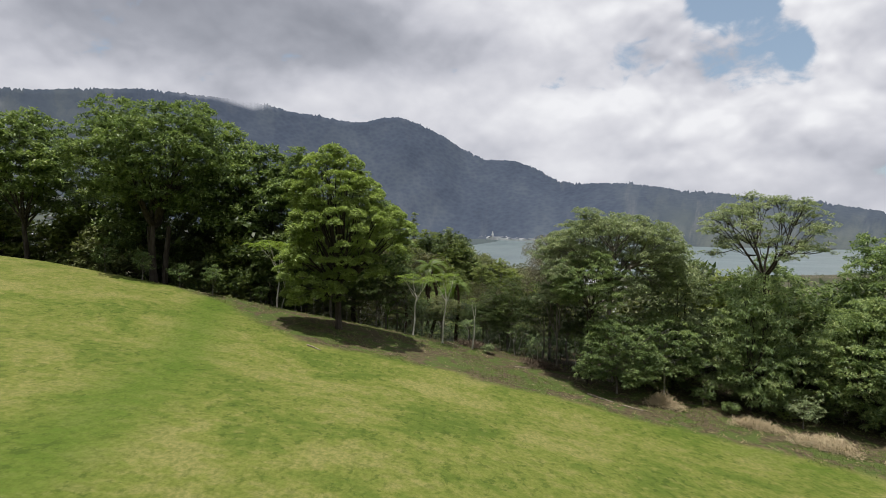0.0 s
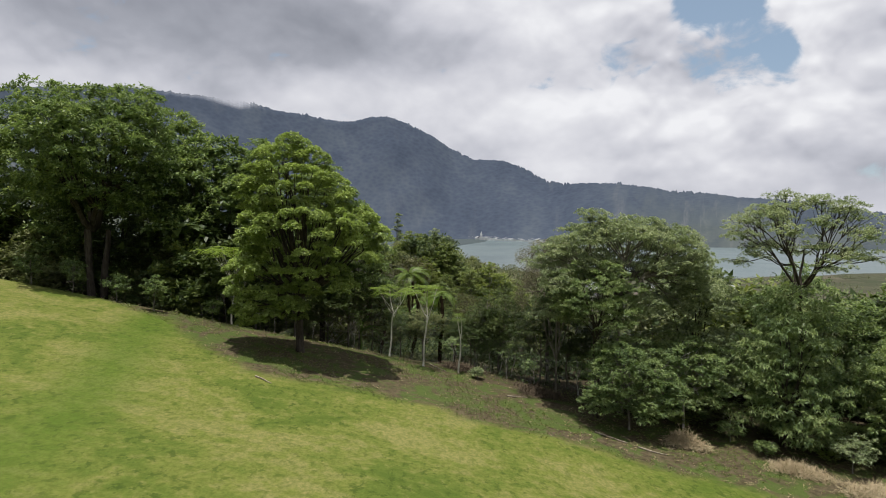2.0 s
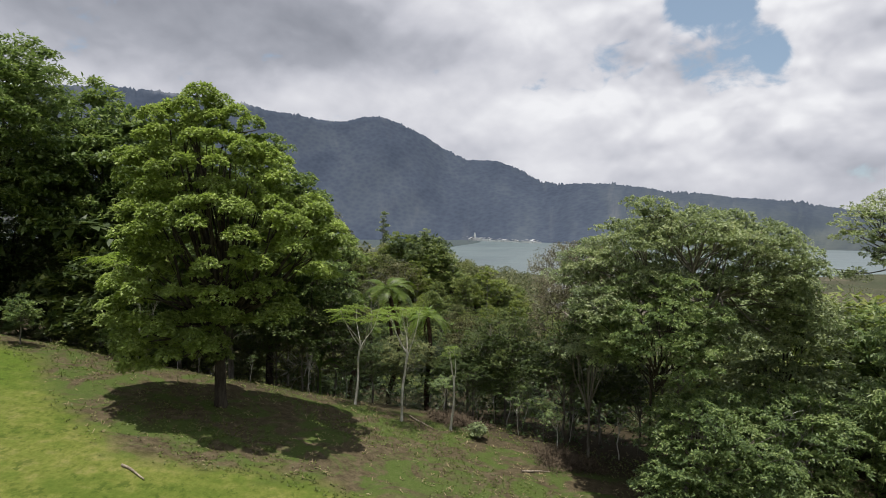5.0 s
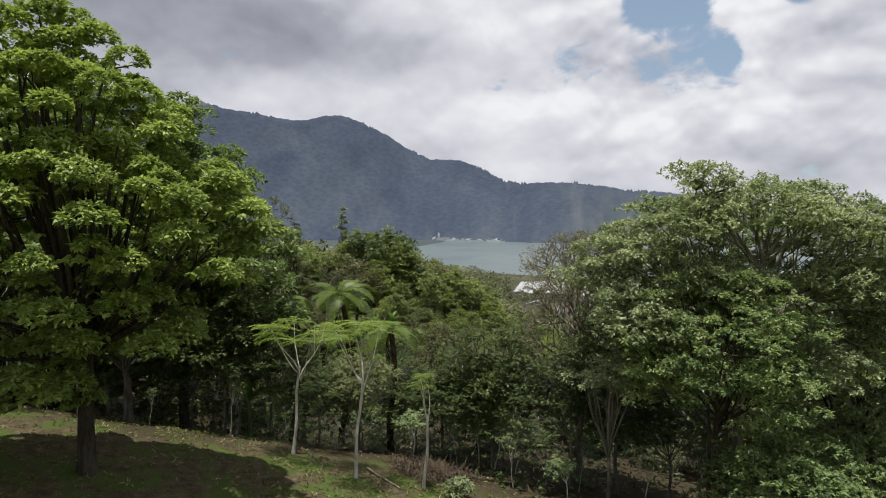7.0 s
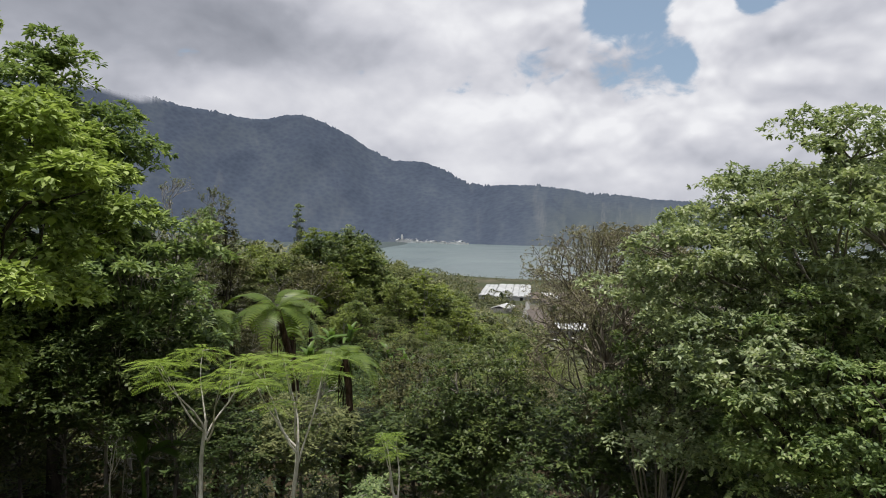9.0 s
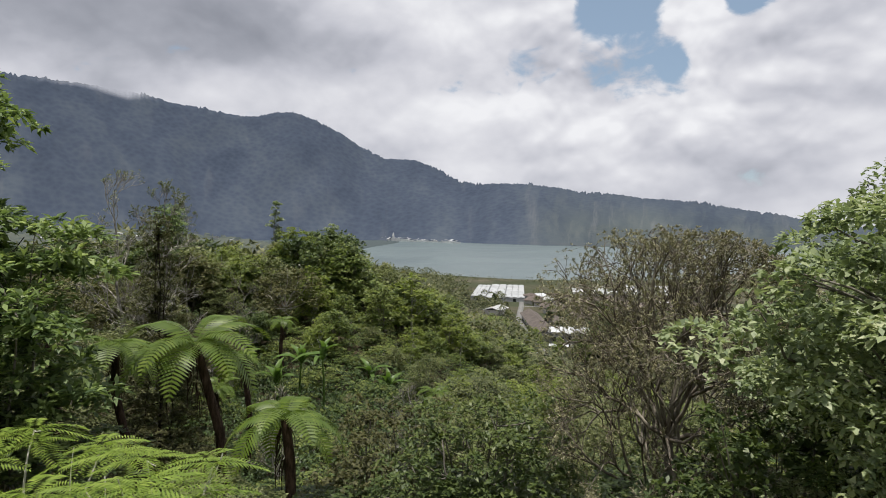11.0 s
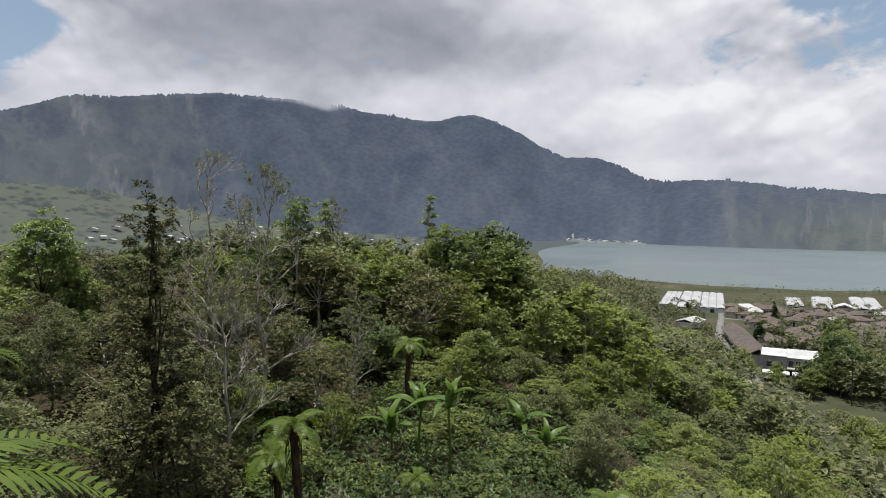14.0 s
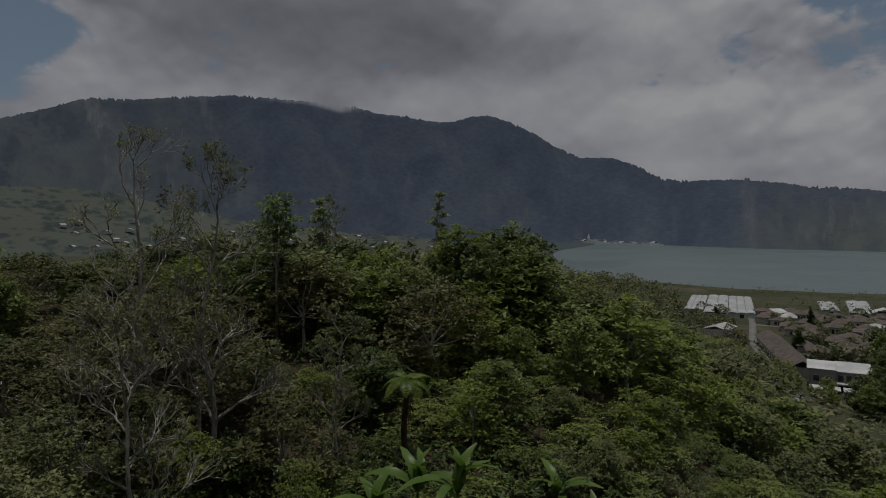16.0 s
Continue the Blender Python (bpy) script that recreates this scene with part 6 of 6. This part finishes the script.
def village_houses():
    tones = ((TILE_BROWN, "brown"), (TILE_RED, "reddish"), (TILE_BROWN, "dark brown"), (GREY_SHEET, "grey sheet"), (TILE_RED, "weathered brown"))
    rng = seeded(5)
    spots = []
    while len(spots) < 74:
        y = rng.uniform(338, 452)
        x = np.interp(y, (338, 364, 422, 452), (94, 98, 104, 111)) + 92 * rng.random() ** 1.2
        if all((x - a) ** 2 + (y - b) ** 2 > 74 for a, b in spots) and not (136 < x < 200 and y > 438) and not (x > 150 and y < 370):
            spots.append((x, y))
    for i, (x, y) in enumerate(spots):
        mat, word = tones[(i * 5) % 3 if i % 9 else 3 + (i // 9) % 2]
        house(x, y, rng.uniform(5.5, 9.5), rng.uniform(4.5, 7.0), rng.uniform(2.5, 3.2), rng.uniform(1.4, 2.4), rng.choice((-18, -18, -18, 72)) + rng.uniform(-9, 9), mat, WALL_PALE,
              "village house with a %s hipped roof and pale walls" % word, windows=1 + i % 2)
    house(58.0, 303, 12.5, 7, 2.6, 1.7, -9, TILE_RED, WALL_PALE, "low wide house under a rusty brown roof among bushes")
    house(70.5, 382, 9.0, 14, 2.6, 1.2, -30, GREY_SHEET, WALL_PALE, "shed with a pale grey saddle roof among gardens", "shed", "gable", 0, "shed", "sheds")
    house(114, 452, 12, 6, 2.8, 1.4, -75, WHITE_SHEET, WALL_PALE, "low shed with a white sheet roof", "shed", "gable", 0, "shed", "sheds")
    house(168, 452, 9, 10, 3.2, 1.8, -22, WHITE_SHEET, WALL_PALE, "small white-roofed shed by the greenhouses", "shed", "gable", 0, "shed", "sheds")
    house(61, 272, 5, 4, 2.6, 1.0, -10, WHITE_SHEET, WALL_PALE, "tiny hut with a white roof in bushes", "shed", "gable", 1, "shed", "sheds")
    house(92, 470, 5, 6, 2.8, 1.2, -15, WHITE_SHEET, WALL_PALE, "tiny white-roofed store near the shore", "shed", "gable", 1, "shed", "sheds")
    # far hamlet on the opposite shore
    for i in range(22):
        x = 62 + i * 9.5 + rng.uniform(-4, 4)
        y = 1985 - 1.34 * (x - 62) + rng.uniform(-5, 30)
        house(x, y, rng.uniform(10, 22), rng.uniform(8, 14), rng.uniform(5, 9), rng.uniform(3, 5), rng.uniform(-20, 20), WHITE_SHEET if i % 3 else GREY_SHEET, WALL_WHITE,
              "far white-roofed house by the opposite shore", "lakeside_house", "gable", 0, "house", "far hamlet")
    house(96, 1945, 6, 6, 15, 12, 0, WHITE_SHEET, WALL_WHITE, "far slim white temple tower by the water", "temple_tower", "hip", 0, "tower", "far hamlet")
    for i in range(54):
        az = rng.uniform(-44, -11)
        x, y, z = on_foothill(az, rng.uniform(0.15, 0.9) if az > -30 else rng.uniform(0.1, 0.55))
        shed = house(x, y, rng.uniform(7, 17), rng.uniform(6, 10), 4, 2, rng.uniform(-30, 30), WHITE_SHEET if i % 2 else GREY_SHEET, WALL_PALE,
                     "far field building with a pale roof", "field_shed", "gable", 0, "shed", "far fields")
        shed.location.z = z - 0.6


village_houses()


def strip(name, label, line, width, mat, lift=0.12):
    """A lane laid over the ground along a line."""
    line = np.asarray(line, float)
    t = np.linspace(0, len(line) - 1, 60)
    c = np.stack([np.interp(t, np.arange(len(line)), line[:, i]) for i in (0, 1)], -1)
    n = np.gradient(c, axis=0)
    n = np.stack([n[:, 1], -n[:, 0]], -1) / np.linalg.norm(n, axis=1)[:, None]
    l, r = c - n * width / 2, c + n * width / 2
    zs = ground(c[:, 0], c[:, 1]) + lift
    v = np.concatenate([np.column_stack([l, zs]), np.column_stack([r, zs]), np.column_stack([l, zs - 0.6]), np.column_stack([r, zs - 0.6])])
    k = np.arange(59)[:, None]
    q = np.concatenate([np.hstack([k, k + 60, k + 61, k + 1]), np.hstack([k, k + 1, k + 121, k + 120]), np.hstack([k + 60, k + 180, k + 181, k + 61])])
    tagged(new(name, quad_mesh(name, v, q, mat)), label, "road", kind="structure")


strip("road", "narrow pale lane through the village", [(69, 282), (71.0, 304), (73.6, 326), (80.0, 364), (97, 422), (128, 540)], 3.0, ROAD)
strip("road", "cross lane between village houses", [(97, 418), (125, 405), (150, 425), (185, 440)], 2.6, ROAD)

# utility pole in front of the hall
pole_at = (84.5, 262.0)
utility_pole = thing("utility_pole", (*pole_at, flat_z(*pole_at) - 0.3), "thin dark utility pole with a short crossarm", "pole")
bm = bmesh.new()
bmesh.ops.create_cone(bm, cap_ends=True, segments=10, radius1=0.16, radius2=0.10, depth=13, matrix=Matrix.Translation((0, 0, 6.5)))
part("post", bm, BARK_DARK, utility_pole)
bm = bmesh.new()
box(bm, -1.1, 1.1, -0.08, 0.08, 11.6, 11.8)
part("crossarm", bm, BARK_DARK, utility_pole)
for i in (-0.9, 0.0, 0.9):
    bm = bmesh.new()
    bmesh.ops.create_cone(bm, cap_ends=True, segments=8, radius1=0.09, radius2=0.06, depth=0.3, matrix=Matrix.Translation((i, 0, 11.95)))
    part("insulator", bm, WALL_PALE, utility_pole)


def cypress(x, y, h, r, seed, label):
    """A dense dark garden conifer."""
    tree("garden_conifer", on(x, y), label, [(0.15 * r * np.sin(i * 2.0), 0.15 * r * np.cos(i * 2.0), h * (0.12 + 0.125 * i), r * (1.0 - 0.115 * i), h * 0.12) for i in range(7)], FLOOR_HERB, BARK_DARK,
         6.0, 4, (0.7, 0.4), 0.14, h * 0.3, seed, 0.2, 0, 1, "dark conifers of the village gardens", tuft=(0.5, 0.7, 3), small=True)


cypress(92.0, 352.0, 8.0, 2.6, 401, "dark pointed conifer in a village garden")
cypress(118.0, 410.0, 10.0, 1.7, 402, "slim dark conifer between house roofs")
cypress(97.5, 340.0, 6.0, 2.4, 403, "bushy dark conifer beside the long roof")
cypress(80.0, 420.0, 8.0, 1.8, 404, "slim dark conifer near the greenhouses")


# ---- the rough edge of the lawn ----
def weeds():
    """Herbs and tufts over the bare strip between lawn and wood."""
    rng = seeded(301)
    x = rng.uniform(-60, 60, 60000)
    y = rng.uniform(35, 104, 60000)
    e, wd = np.interp(x, EDGE_X, EDGE_Y), np.interp(x, WOOD_X, WOOD_Y)
    patch = wobble(x, y, 0.35) + 0.6 * wobble(x, y, 0.9)
    ok = (y > e - 1.0) & (y < wd + 6) & (patch + rng.normal(0, 0.35, len(x)) > -0.05)
    p = np.stack([x, y, ground(x, y) + 0.03], -1)[ok]
    geo = Geo()
    geo.add(*leaves(rng, p, np.tile((0, 0, 1.0), (len(p), 1)), 5, 0.17, 0.07, 0.0, 0.8, 0.38, True))
    tagged(new("weeds", geo.mesh("weeds", HERB)), "low green weeds over bare earth", "weeds", kind="stuff")
    ok = (y > e) & (y < wd + 14) & (rng.random(len(x)) < 0.07)
    p = np.stack([x, y, ground(x, y) + 0.02], -1)[ok]
    geo = Geo()
    geo.add(*leaves(rng, p, np.tile((0, 0, 0.2), (len(p), 1)), 4, 0.42, 0.06, 0.05, 0.9))
    tagged(new("twig_litter", geo.mesh("twig_litter", STRAW)), "dry twigs and straw on the ground", "litter", kind="stuff")


weeds()


def brush_heap(x, y, r, h, seed, label, mat=DRY_BRUSH):
    rng = seeded(seed)
    n = int(420 * r)
    a, k = rng.uniform(0, 6.3, n), np.sqrt(rng.random(n))
    ragged = 1 + 0.30 * np.sin(3 * a + seed) + 0.22 * np.sin(7 * a + 2 * seed) + rng.normal(0, 0.12, n)
    px, py = x + r * k * ragged * np.cos(a), y + 0.8 * r * k * ragged * np.sin(a)
    p = np.stack([px, py, ground(px, py) + h * (1 - k ** 1.5) * rng.random(n)], -1)
    geo = Geo()
    geo.add(*leaves(rng, p, np.tile((0, 0, 0.7), (n, 1)), 3, 0.8, 0.05, 0.1, 0.8))
    for _ in range(10):
        s = p[rng.integers(n)]
        d = rng.normal(0, 1, 3) * (1, 1, 0.35)
        tube(geo, [s, s + d * 0.6, s + d * 1.2], (0.03, 0.025, 0.01), 4)
    tagged(new("brush_mound", geo.mesh("brush_mound", mat)), label, "brush heap", "brush heaps at the lawn edge")


brush_heap(25.1, 72.6, 1.9, 1.5, 311, "tall heap of dry straw-coloured brush")
brush_heap(34.5, 69.5, 2.4, 0.55, 312, "flat heap of cut dry branches")
brush_heap(40.0, 65.5, 3.0, 0.6, 313, "sprawling heap of dry straw and branches")
brush_heap(47.0, 61.0, 2.2, 0.5, 314, "low heap of pale dry cuttings")
brush_heap(3.0, 89.5, 2.4, 0.6, 315, "scattered dry branches on bare earth", BRUSH_BROWN)
brush_heap(12.0, 83.5, 2.6, 0.5, 316, "scattered brown cuttings below the trees", BRUSH_BROWN)


def fallen_branch(x, y, length, turn, seed, label):
    rng = seeded(seed)
    geo = Geo()
    a = radians(turn)
    path = np.array([(x + length * k * np.cos(a), y + length * k * np.sin(a) + 0.15 * np.sin(k * 4 + seed), 0) for k in np.linspace(0, 1, 7)])
    path[:, 2] = ground(path[:, 0], path[:, 1]) + 0.09
    tube(geo, path, np.linspace(0.09, 0.035, 7), 7)
    tagged(new("fallen_branch", geo.mesh("fallen_branch", WOOD_DEAD, True)), label, "branch", "fallen branches")


fallen_branch(-16.4, 68.6, 2.0, -25, 321, "pale barkless branch lying at the lawn edge")
fallen_branch(16.0, 72.0, 3.2, -30, 322, "grey fallen branch on rough ground")
fallen_branch(19.5, 69.5, 2.6, -20, 323, "weathered stick on rough ground")
fallen_branch(-1.0, 88.0, 3.4, -50, 324, "crooked dry branch below slender trees")
fallen_branch(8.0, 80.0, 2.4, 15, 325, "weathered stick among weeds")


def edge_shrub(x, y, h, r, seed, leaf, label):
    tree("edge_shrub", on(x, y), label, crown_lobes(seeded(seed), r, h * 0.35, h, 6, 0.1, 0.45), leaf, BARK_GREY, 3.0, 5, (0.3, 0.11), 0.07, h * 0.45, seed, 0.2, 2, 1,
         "shrubs at the lawn edge", "shrub", tuft=(0.45, 0.3, 5), twig_r=0.015)


for i, (x, y, h, r) in enumerate(((-46.5, 89.5, 4.2, 1.9), (-40.5, 88.8, 3.4, 1.9), (-34.6, 86.5, 4.2, 1.5), (-29.0, 90.5, 2.6, 1.2), (-54.0, 92.5, 4.5, 2.2))):
    edge_shrub(x, y, h, r, 331 + i, LEAF_MID, "small shrub with flat-topped green foliage by the lawn")
for i, (x, y, h, r) in enumerate(((5.0, 85.5, 1.2, 0.9), (31.0, 76.0, 2.0, 1.6), (40.5, 71.0, 3.4, 2.6), (33.0, 72.5, 1.6, 1.2), (53.0, 65.0, 3.5, 2.6))):
    edge_shrub(x, y, h, r, 341 + i, LEAF_MID if i % 2 else LEAF_OLIVE, "low bushy shrub on the rough strip")
